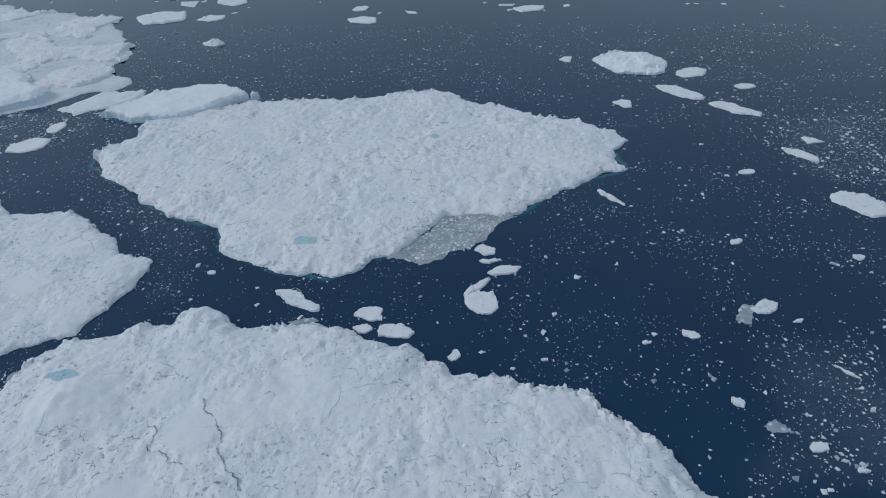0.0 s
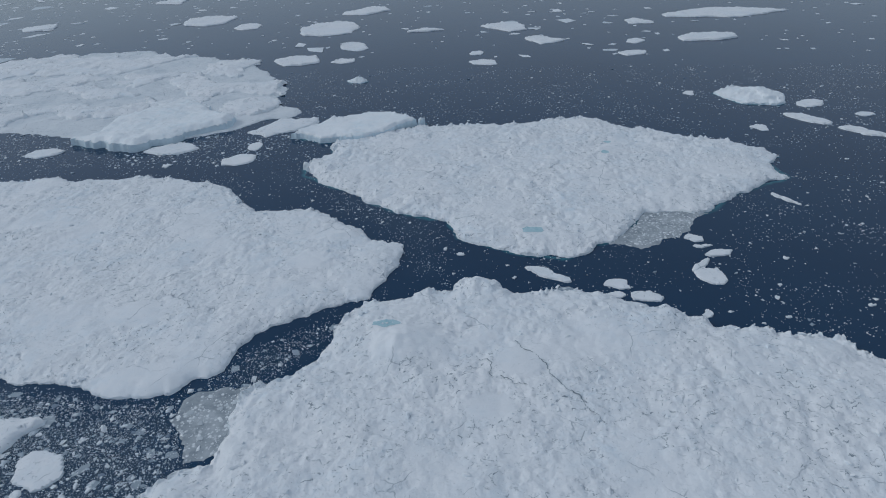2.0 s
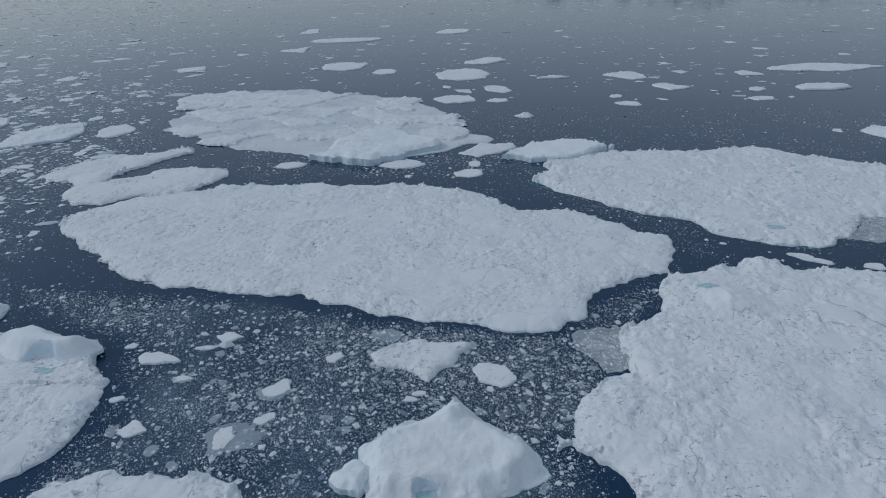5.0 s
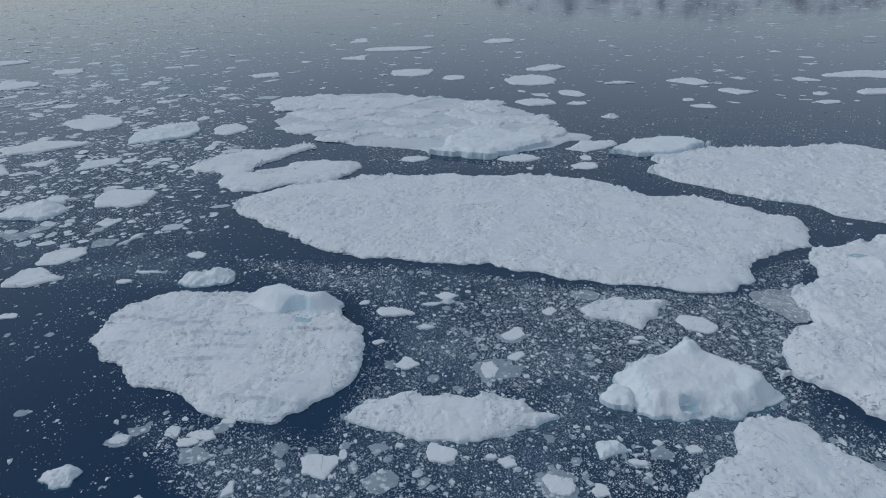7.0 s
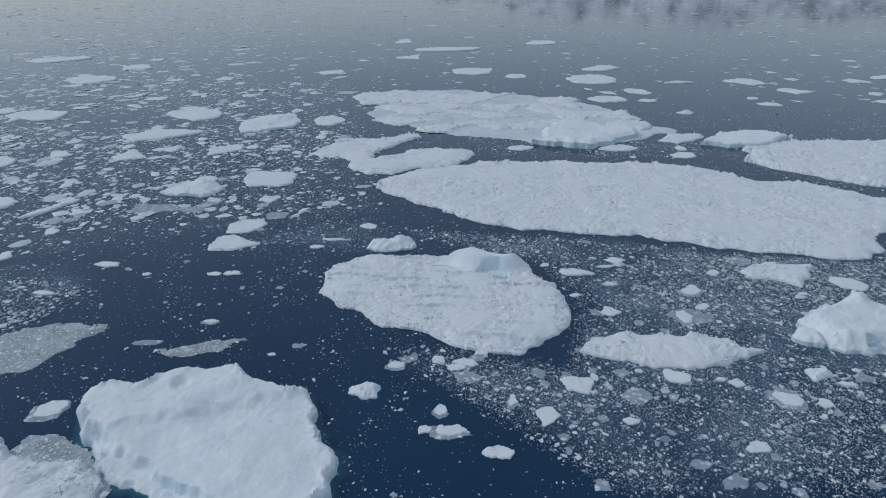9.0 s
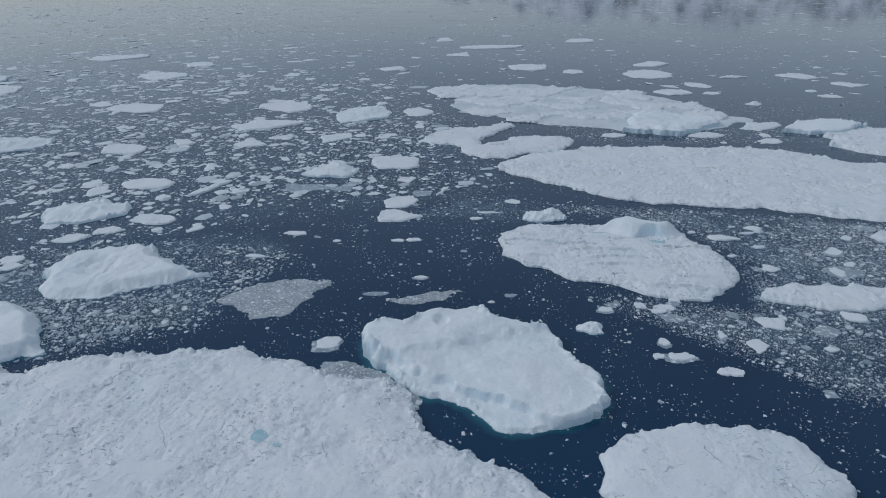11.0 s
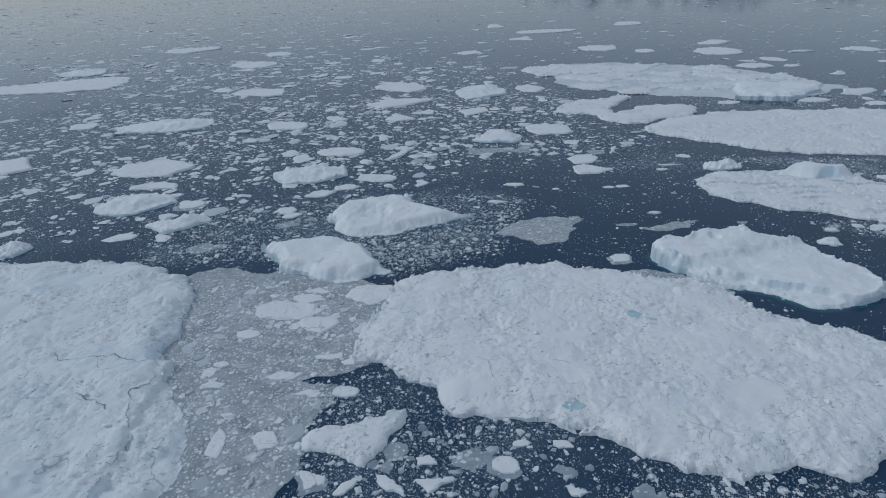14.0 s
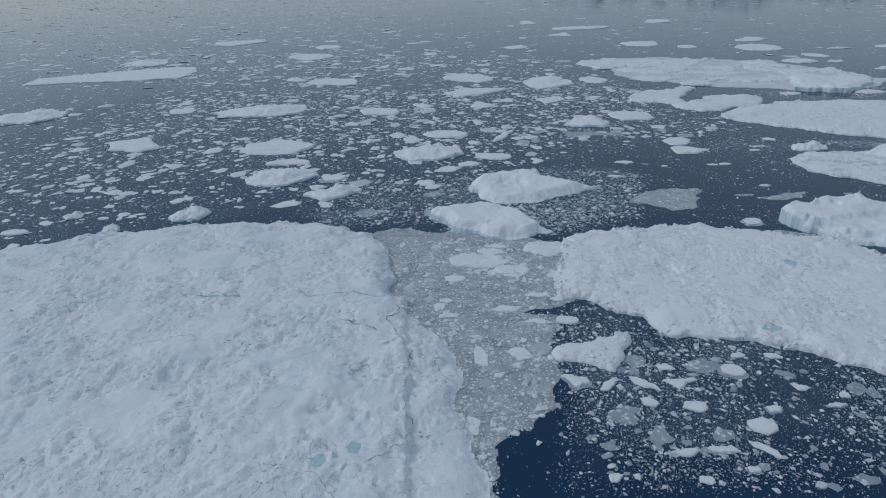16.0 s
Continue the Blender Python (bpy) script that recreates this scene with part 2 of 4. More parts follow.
def humps(x, y, size, seed, flat=0.9):
    """Snowed-over blocks from about -0.4 to 0.5: rounded, leaning tops that meet in sharp creases."""
    x, y = x / size, y / size
    ix, iy = np.floor(x), np.floor(y)
    high = np.full(x.shape, -9.0)
    for dx in (-1, 0, 1):
        for dy in (-1, 0, 1):
            jx, jy = ix + dx, iy + dy
            rx, ry = x - jx - lattice(jx, jy, seed), y - jy - lattice(jx, jy, seed + 7)
            turn, slope = lattice(jx, jy, seed + 13) * 6.283, 0.5 * lattice(jx, jy, seed + 19)
            u, v = rx * np.cos(turn) + ry * np.sin(turn), ry * np.cos(turn) - rx * np.sin(turn)
            high = np.maximum(high, 0.75 * lattice(jx, jy, seed + 23) + slope * u - flat * (0.6 * u * u + 1.5 * v * v))
    return high - 0.35


def ragged(corners, step, wild, seed):
    """An outline through the corners, broken up ever finer down to the step."""
    rng = np.random.default_rng(seed)
    p = np.array(corners, float)
    while True:
        q = np.roll(p, -1, 0)
        gap = np.hypot(*(q - p).T)
        if gap.max() <= step or len(p) > 900:
            return p
        side = np.stack([(q - p)[:, 1], -(q - p)[:, 0]], 1)
        mid = (p + q) / 2 + side * (rng.normal(0, wild, len(p)).clip(-2.2 * wild, 2.2 * wild))[:, None]
        rows = []
        for a, b, g in zip(p, mid, gap):
            rows.append(a)
            if g > step:
                rows.append(b)
        p = np.array(rows)


def inside(pts, poly):
    x, y = pts[:, 0], pts[:, 1]
    odd = np.zeros(len(pts), bool)
    for (ax, ay), (bx, by) in zip(poly, np.roll(poly, -1, 0)):
        if ay != by:
            odd ^= ((ay > y) != (by > y)) & (x < (bx - ax) * (y - ay) / (by - ay) + ax)
    return odd


def to_shore(pts, poly):
    """The distance to the outline, and the nearest place on it."""
    home = poly.mean(0)
    poly, pts = (poly - home).astype(np.float32), (pts - home).astype(np.float32)
    a, b = poly, np.roll(poly, -1, 0)
    ab = b - a
    long = np.maximum((ab ** 2).sum(1), 1e-9)
    far, foot = np.empty(len(pts)), np.empty((len(pts), 2))
    for k in range(0, len(pts), 3000):
        p = pts[k:k + 3000]
        t = (((p[:, None, 0] - a[:, 0]) * ab[:, 0] + (p[:, None, 1] - a[:, 1]) * ab[:, 1]) / long).clip(0, 1)
        dx, dy = a[:, 0] + t * ab[:, 0] - p[:, None, 0], a[:, 1] + t * ab[:, 1] - p[:, None, 1]
        d = dx * dx + dy * dy
        n = d.argmin(1)
        row = np.arange(len(p))
        far[k:k + 3000] = np.sqrt(d[row, n])
        foot[k:k + 3000] = p + np.stack([dx[row, n], dy[row, n]], 1)
    return far, foot + home


def ease(t):
    t = np.clip(t, 0, 1)
    return t * t * (3 - 2 * t)


def sheet(poly, cell):
    """A net of squares that fills the outline: places, faces, distance from the outline, and which places lie on it."""
    lo, hi = poly.min(0) - cell, poly.max(0) + cell
    nx, ny = int((hi[0] - lo[0]) / cell) + 2, int((hi[1] - lo[1]) / cell) + 2
    gx, gy = np.meshgrid(lo[0] + cell * np.arange(nx), lo[1] + cell * np.arange(ny))
    pts = np.stack([gx.ravel(), gy.ravel()], 1)
    pts += (np.stack([lattice(gx.ravel() * 7, gy.ravel() * 7, 3), lattice(gx.ravel() * 7, gy.ravel() * 7, 4)], 1) - 0.5) * 0.45 * cell
    within = inside(pts, poly)
    a = (np.arange(ny - 1)[:, None] * nx + np.arange(nx - 1)).ravel()
    quads = np.stack([a, a + 1, a + nx + 1, a + nx], 1)
    quads = quads[within[quads].any(1)]
    used = np.unique(quads)
    index = np.zeros(len(pts), int)
    index[used] = np.arange(len(used))
    pts, within, quads = pts[used], within[used], index[quads]
    d, foot = to_shore(pts, poly)
    pts = np.where(within[:, None], pts, foot)
    return pts, quads, np.where(within, d, 0.0), ~within


def mesh_of(name, verts, faces, material, smooth=True, sharp=None):
    me = bpy.data.meshes.new(name)
    verts, faces = np.asarray(verts, np.float32), np.asarray(faces, np.int32)
    n, k = faces.shape
    me.vertices.add(len(verts))
    me.vertices.foreach_set("co", verts.ravel())
    me.loops.add(n * k)
    me.loops.foreach_set("vertex_index", faces.ravel())
    me.polygons.add(n)
    me.polygons.foreach_set("loop_start", np.arange(n, dtype=np.int32) * k)
    me.polygons.foreach_set("use_smooth", np.full(n, smooth))
    me.update(calc_edges=True)
    me.validate()
    me.materials.append(material)
    if sharp:
        me.set_sharp_from_angle(angle=radians(sharp))
    return me


def part(name, me, parent, label=""):
    ob = new(name, me)
    ob.parent = parent
    return tagged(ob, label) if label else ob


TAKEN = []  # outlines that loose ice keeps clear of


def chunk_meshes(count, material, flat):
    """A few angular blocks of ice, one metre across, for the loose pieces on the floes."""
    rng, made = np.random.default_rng(77), []
    for _ in range(count):
        bm = bmesh.new()
        for _ in range(11):
            v = rng.normal(0, 1, 3)
            v = v / max(abs(v)) * 0.5 * rng.uniform(0.75, 1.0)
            bm.verts.new((v[0], v[1] * 0.75, v[2] * flat))
        bmesh.ops.convex_hull(bm, input=bm.verts[:])
        bmesh.ops.delete(bm, geom=[v for v in bm.verts if not v.link_faces], context="VERTS")
        me = bpy.data.meshes.new("ice_block")
        bm.to_mesh(me)
        bm.free()
        me.materials.append(material)
        made.append(me)
    return made


CHUNKS = chunk_meshes(7, SNOW, 0.7)


def crack(parent, line, pts, z, seed):
    """A narrow open crack along a line: a dark, ragged ribbon that lies on the ice."""
    rng = np.random.default_rng(seed)
    p = np.array(line, float)
    while np.hypot(*np.diff(p, axis=0).T).max() > 0.7:
        q, step = (p[:-1] + p[1:]) / 2, np.diff(p, axis=0)
        q += np.stack([step[:, 1], -step[:, 0]], 1) * rng.normal(0, 0.13, len(q))[:, None]
        p = np.insert(p, np.arange(1, len(p)), q, axis=0)
    near = (((pts > p.min(0) - 3) & (pts < p.max(0) + 3)).all(1)).nonzero()[0]
    top = np.array([z[near[np.argsort(((pts[near] - a) ** 2).sum(1))[:3]]].max() for a in p])
    along = np.gradient(p, axis=0)
    side = np.stack([along[:, 1], -along[:, 0]], 1) / np.hypot(*along.T)[:, None]
    wide = (0.03 + 0.16 * swell(p[:, 0], p[:, 1], 4, seed) + 0.10 * rng.random(len(p))).clip(0.0, 0.3)[:, None]
    rows = np.concatenate([np.c_[p + side * wide, top + 0.05], np.c_[p - side * wide, top + 0.05]])
    n = len(p)
    faces = [(k, k + 1, n + k + 1, n + k) for k in range(n - 1)]
    return part("crack", mesh_of("crack", rows, faces, CLEFT), parent, "dark open crack in the ice")


def ice(name, corners, top, cell, seed, material, edge=2.5, rough=1.0, wild=0.10, tilt=(0.0, 0.0), streak=None, low=0.32,
        level=0.0, pools=(), keep=True, mounds=(), lumps=1.0, steps=(), scoops=(), rubble=0, chunks=0, drifts=(), smooth=0.0, crest=0.0, grain=1.0, dunes=0.0, cracks=()):
    """A floe or berg: a raised, rubbly top that breaks off steeply to the water. top: height over the water; low: share of it
    at the very edge; streak: (direction in degrees, height, spacing) of long ledges; mounds and pools: (x, y, radius, height or squash);
    steps: (x, y, direction of the drop in degrees, drop, width); scoops: (x, y, radius, depth, width of the brink); drifts: smooth (x, y, radius, squash);
    rubble and chunks: how many loose bits and blocks lie on it; smooth: share of it under drifts; crest: height of the jagged rim;
    grain: size of the breaks; dunes: height of soft wind drifts; cracks: polylines of open cracks."""
    poly = ragged(corners, cell * 1.6, wild, seed)
    if keep:
        TAKEN.append(poly)
    pts, quads, d, rim = sheet(poly, cell)
    x, y = pts.T
    mid = poly.mean(0)
    big = swell(x, y, 38, seed) * 0.4 + swell(x, y, 17, seed + 1) * 0.3
    windward = ease(0.5 + 1.2 * (y - mid[1]) / np.ptp(y))
    if material is BERG:
        rise = low + (1 - low) * ease(d / edge)
    else:  # floes break off sharply and rise gently from there
        lip = low * (0.55 + 0.45 * windward) * (1 + 0.7 * swell(x, y, 6, seed + 60) + 0.5 * swell(x, y, 2.2, seed + 61))
        rise = lip + (1 - lip) * (1 - np.exp(-d / (0.6 * edge)))
    body = top * rise * (1 + 0.35 * big)
    body += (x - mid[0]) * tilt[0] + (y - mid[1]) * tilt[1]
    wander = 1.5 * swell(x, y, 7, seed + 30) + 0.7 * swell(x, y, 2.6, seed + 31)
    for sx, sy, turn, drop, width in steps:
        a = radians(turn)
        past = (x - sx) * math.cos(a) + (y - sy) * math.sin(a) + wander
        body -= drop * ease(past / width)
    for sx, sy, sr, deep, brink in scoops:
        r = np.hypot(x - sx, y - sy) / sr + 0.25 * min(brink, 0.5) * wander
        body -= deep * ease((1.05 - r) / brink)
    calm = ease((swell(x, y, 19, seed + 5) + 0.55 * swell(x, y, 8, seed + 35) + 0.62 - smooth) / 0.6)
    calm = 0.35 - 0.25 * smooth + (0.65 + 0.25 * smooth) * calm
    for px, py, pr, squash in drifts:
        r = np.hypot(x - px, (y - py) / squash) / pr + 0.12 * swell(x, y, 4, seed + 40)
        calm = calm * ease((r - 0.75) / 0.35)
    wx, wy = x + 0.8 * swell(x, y, 5, seed + 36), y + 0.8 * swell(x, y, 5, seed + 37)
    if material is BERG:
        fx, fy = x + grain * swell(x, y, 6 * grain, seed + 41), y + grain * swell(x, y, 6 * grain, seed + 42)
        sharp = 1 - 2.4 * np.abs(swell(fx, fy * 1.3, 9 * grain, seed + 62))
        crease = 2.4 * np.abs(swell(fx * 0.8, fy, 5 * grain, seed + 63)) - 0.5
        relief = 0.75 * facets(fx, fy, 13 * grain, seed + 43) + 0.26 * sharp + 0.16 * crease + 0.30 * humps(fx, fy, 2.6 * grain, seed + 4)
        relief += 0.22 * facets(x, y, 1.9 * min(grain, 1.0), seed + 45) + 0.30 * lumps * blocks(x, y, 1.3, seed + 9)
    else:
        # broad mounds, tumbled blocks under the snow, and the rubble between them
        body += rough * 0.75 * humps(wx, wy * 1.25, 11, seed + 52) * ease(d / 4)
        wild_spot = ease((swell(x, y, 26, seed + 64) + 0.25) / 0.5)
        relief = (0.35 + 0.35 * wild_spot) * humps(wx, wy * 1.2, 5.2, seed + 2) + 0.25 * wild_spot * facets(wx, wy, 3.3, seed + 65) + 0.22 * swell(x, y, 9, seed + 38)
        if cell < 1.2:
            relief += (0.30 + 0.25 * wild_spot) * humps(wx, wy, 2.6, seed + 4, 1.1)
        if cell < 0.8:
            relief += lumps * (0.30 * humps(x, y, 1.35, seed + 6, 1.2) + 0.20 * blocks(x, y, 1.6, seed + 9) * ease((swell(x, y, 12, seed + 10) + 0.1) / 0.4))
    calm = 0.6 + 0.4 * calm if material is BERG else 0.08 + 0.92 * calm
    body += dunes * ((1 - 1.8 * np.abs(swell(wx * 0.6 + 0.3 * wy, wy, 15, seed + 46))).clip(-0.4, 1) + 0.5 * swell(x, y, 24, seed + 47)) * ease(d / 5)
    z = body + rough * calm * relief * ease(d / 1.5 + 0.3)
    if streak:
        a = radians(streak[0])
        u, v = x * math.cos(a) + y * math.sin(a), -x * math.sin(a) + y * math.cos(a)
        v = v / streak[2] + 0.5 * swell(u, v, 30, seed + 11) + 0.16 * swell(u, v, 8, seed + 14) + 0.05 * swell(u, v, 2.5, seed + 16)
        step = v - np.floor(v)
        worth = ease((swell(u, np.floor(v) * 40, 21, seed + 12) + 0.14) / 0.4)
        z += streak[1] * worth * (np.exp(-step * 3.2) * ease(step / 0.10) - 0.25) * ease(d / 3)
    for mx, my, mr, mh in mounds:
        z += mh * np.exp(-((x - mx) ** 2 + (y - my) ** 2) / mr ** 2) * (1 + 0.25 * swell(x, y, 2.2, seed + 15))
    if crest:
        fine = min(grain, 0.8)
        jag = blocks(x, y, 2.6 * fine, seed + 48) + 0.7 * blocks(x, y, 1.2 * fine, seed + 49)
        z += 1.6 * crest * (0.3 + 0.7 * windward) * (jag - 0.25) * np.exp(-((d - 1.1) / 1.1) ** 2) * (0.5 + 1.9 * swell(x, y, 9, seed + 50)).clip(0, 1.6)
    z = np.maximum(z, 0.15 + 0.3 * lattice(np.floor(x / cell), np.floor(y / cell), seed))
    levels = []
    for px, py, pr, squash in pools:
        r = np.hypot(x - px, (y - py) / squash) / pr + 0.3 * swell(x, y, 3.0, seed + 20)
        at = float(np.median(z[r < 1.0])) - 0.15 if (r < 1.0).any() else top
        z = np.where(r < 1.35, z + (at - z) * ease((1.35 - r) / 0.3), z)
        levels.append((px, py, pr, squash, at))
    z = np.where(rim, -0.35, z) + level
    me = mesh_of(name, np.stack([x, y, z], 1), quads, material, True, 40)
    me.attributes.new("crumbly", "FLOAT", "POINT").data.foreach_set("value", (calm * min(1.0, rough + 0.3)).astype(np.float32))
    ob = new(name, me)
    for px, py, pr, squash, at in levels:
        ring = [(px + pr * 0.95 * math.cos(k * 0.524) * (1 + 0.22 * math.sin(3 * k + px)),
                 py + pr * squash * 0.95 * math.sin(k * 0.524) * (1 + 0.22 * math.cos(2 * k + py))) for k in range(12)]
        pp, pq, pd, _ = sheet(ragged(ring, 0.6, 0.1, seed + 3), 0.5)
        part("melt_pool", mesh_of("melt_pool", np.c_[pp, np.full(len(pp), at + level + 0.06)], pq, POOL), ob, "turquoise meltwater pool")
    for k, line in enumerate(cracks):
        crack(ob, line, pts, z, seed + 70 + k)
    rng = np.random.default_rng(seed + 50)
    ground = np.flatnonzero((d > 0.6) & (rng.random(len(d)) < calm ** 2))
    if rubble and len(ground):
        pick = rng.choice(ground, rubble, p=np.where(d[ground] < 2.0, 3.0, 1.0) / np.where(d[ground] < 2.0, 3.0, 1.0).sum())
        size = 0.28 * (1 - rng.random(rubble) * 0.96) ** (-1 / 2.6)
        spot = pts[pick] + rng.uniform(-0.5, 0.5, (rubble, 2)) * cell
        loose = bits("rubble", spot, size, seed + 51, SNOW, "", "", 0.34, z[pick] - 0.05, 4)
        loose.parent, loose["kind"] = ob, "stuff"
    if chunks and len(ground):
        brink = ground[d[ground] < 2.2]
        for k in np.r_[rng.choice(ground, chunks), rng.choice(brink, chunks // 2) if len(brink) else []].astype(int):
            s = rng.uniform(0.7, 1.3) * (0.9 + 0.9 * rng.random() ** 3)
            block = part("ice_block", CHUNKS[int(rng.integers(len(CHUNKS)))], ob)
            block.matrix_basis = Matrix.LocRotScale((x[k], y[k], z[k] + 0.10 * s), Euler((rng.uniform(-0.5, 0.5), rng.uniform(-0.5, 0.5), rng.uniform(0, 6.28))),
                                                    (s * rng.uniform(0.8, 1.4), s, s * rng.uniform(0.6, 1.0)))
    return ob


def film(corners, seed, thick=1.0):
    poly = np.array(corners, float)
    pts, quads, d, rim = sheet(ragged(poly, 4.0, 0.1, seed), 3.0)
    me = mesh_of("frazil_film", np.c_[pts, np.full(len(pts), 0.03)], quads, FILM)
    me.attributes.new("border", "FLOAT", "POINT").data.foreach_set("value", (thick * ease(d / 12.0)).astype(np.float32))
    return tagged(new("frazil_film", me), "thin grey skin of frazil ice on the water", "frazil ice", kind="stuff")


def drowned_foot(parent, corners, reach, seed):
    """The pale foot of a berg that shows through the water round it."""
    inner = ragged(corners, 2.0, 0.08, seed)
    edge = np.roll(inner, -1, 0) - np.roll(inner, 1, 0)
    out = np.stack([edge[:, 1], -edge[:, 0]], 1) / np.maximum(np.hypot(*edge.T), 1e-6)[:, None]
    rng = np.random.default_rng(seed)
    width = reach * (0.55 + 0.45 * swell(inner[:, 0], inner[:, 1], 9, seed) + 0.1 * rng.random(len(inner)))[:, None]
    n = len(inner)
    rows = [np.c_[inner - out * 1.0, np.full(n, 0.02)], np.c_[inner + out * width * 0.5, np.full(n, 0.018)], np.c_[inner + out * width, np.full(n, 0.008)]]
    faces = [(r * n + k, (r + 1) * n + k, (r + 1) * n + (k + 1) % n, r * n + (k + 1) % n) for r in range(2) for k in range(n)]
    me = mesh_of("drowned_foot", np.concatenate(rows), faces, DROWNED)
    shallow = me.attributes.new("shallow", "FLOAT", "POINT")
    shallow.data.foreach_set("value", np.repeat([1.0, 0.45, 0.0], n).astype(np.float32))
    return part("drowned_foot", me, parent, "turquoise ice under the water")


def slush(name, corners, seed, material=SLUSH, cell=1.2, height=0.10, keep=False):
    poly = ragged(corners, 1.6, 0.12 if cell > 0.9 else 0.06, seed)
    if keep:
        TAKEN.append(poly)
    pts, quads, d, rim = sheet(poly, cell)
    z = height * ease(d / 1.2 + 0.3) + 0.05 * swell(pts[:, 0], pts[:, 1], 2.5, seed) * ease(d / 1.5) + 0.02
    return new(name, mesh_of(name, np.c_[pts, np.where(rim, -0.1, z)], quads, material))


def blob(x, y, long, deep, seed, sides=0, turn=0.0):
    """The corners of a lopsided, angular piece of ice."""
    rng = np.random.default_rng(seed)
    n = sides or int(rng.integers(4, 9))
    a = np.sort((np.arange(n) + rng.uniform(-0.42, 0.42, n)) * 2 * np.pi / n + rng.uniform(0, 6.28))
    r = rng.uniform(0.88, 1.1, n)
    u, v = r * np.cos(a), r * np.sin(a)
    u, v = (u - (u.max() + u.min()) / 2) / (u.max() - u.min()) * long, (v - (v.max() + v.min()) / 2) / (v.max() - v.min()) * deep
    v = v + rng.uniform(-0.3, 0.3) * u * deep / long
    u, v = u * math.cos(turn) - v * math.sin(turn), u * math.sin(turn) + v * math.cos(turn)
    p = np.stack([x + u, y + v], 1)
    area = 0.5 * np.sum(p[:, 0] * np.roll(p[:, 1], -1) - p[:, 1] * np.roll(p[:, 0], -1))
    p = p if area > 0 else p[::-1]
    q = np.roll(p, -1, 0)  # blunt every corner a little
    cut = rng.uniform(0.02, 0.10, n)[:, None]
    return np.stack([p + (q - p) * cut, q - (q - p) * cut], 1).reshape(-1, 2)


def bits(name, pts, sizes, seed, material, label, category, tall=0.16, base=0.0, k=6):
    """Loose ice past counting: many low, angular lumps of k sides in one mesh."""
    rng = np.random.default_rng(seed)
    tiny, small = np.empty((0, 2)), np.empty(0)
    if np.ndim(base) == 0 and base == 0.0:  # the finest crumbs are simple pyramids
        fine = sizes < 0.4
        tiny, small, pts, sizes = pts[fine], sizes[fine], pts[~fine], sizes[~fine]
    n = len(pts)
    a = (np.arange(k) + rng.uniform(-0.3, 0.3, (n, k))) * 2 * np.pi / k
    r = rng.uniform(0.7, 1.12, (n, k)) * sizes[:, None] / 2
    squash, turn = rng.uniform(0.45, 1.0, n)[:, None], rng.uniform(0, np.pi, n)[:, None]
    u, v = r * np.cos(a), r * np.sin(a) * squash
    x, y = u * np.cos(turn) - v * np.sin(turn), u * np.sin(turn) + v * np.cos(turn)
    h = (sizes * rng.uniform(0.4, 1.3, n) * tall).clip(0.05, 1.6)[:, None]
    verts = np.empty((n, 2 * k + 1, 3))
    verts[:, :k, 0], verts[:, :k, 1], verts[:, :k, 2] = pts[:, :1] + x, pts[:, 1:] + y, -0.06
    shift = rng.uniform(-0.1, 0.1, (n, 2)) * sizes[:, None]
    verts[:, k:2 * k, 0] = pts[:, :1] + shift[:, :1] + 0.82 * x
    verts[:, k:2 * k, 1] = pts[:, 1:] + shift[:, 1:] + 0.82 * y
    verts[:, k:2 * k, 2] = h * rng.uniform(0.6, 1.0, (n, k))
    verts[:, 2 * k, :2], verts[:, 2 * k, 2] = pts + shift, h[:, 0] * rng.uniform(0.9, 1.4, n)
    one = []
    for j in range(k):
        i = (j + 1) % k
        one += [(j, i, k + i), (j, k + i, k + j), (k + j, k + i, 2 * k)]
    faces = (np.array(one)[None] + (np.arange(n) * (2 * k + 1))[:, None, None]).reshape(-1, 3)
    verts[:, :, 2] += np.reshape(base, (-1, 1))
    verts = verts.reshape(-1, 3)
    if len(tiny):
        turn = rng.uniform(0, np.pi, (len(tiny), 1)) + np.arange(4) * np.pi / 2 + rng.uniform(-0.3, 0.3, (len(tiny), 4))
        reach = small[:, None] * rng.uniform(0.38, 0.60, (len(tiny), 4))
        grain = np.empty((len(tiny), 5, 3))
        grain[:, :4, 0], grain[:, :4, 1], grain[:, :4, 2] = tiny[:, :1] + reach * np.cos(turn), tiny[:, 1:] + reach * np.sin(turn), -0.03
        grain[:, 4, :2], grain[:, 4, 2] = tiny + rng.uniform(-0.15, 0.15, tiny.shape) * small[:, None], 0.05 + 0.25 * small
        fours = np.array([(0, 1, 4), (1, 2, 4), (2, 3, 4), (3, 0, 4)])[None] + len(verts) + (np.arange(len(tiny)) * 5)[:, None, None]
        verts, faces = np.concatenate([verts, grain.reshape(-1, 3)]), np.concatenate([faces, fours.reshape(-1, 3)])
    me = mesh_of(name, verts, faces, material, False)
    me.attributes.new("crumbly", "FLOAT", "POINT").data.foreach_set("value", np.full(len(me.vertices), 0.4, np.float32))
    return tagged(new(name, me), label, category, kind="stuff")


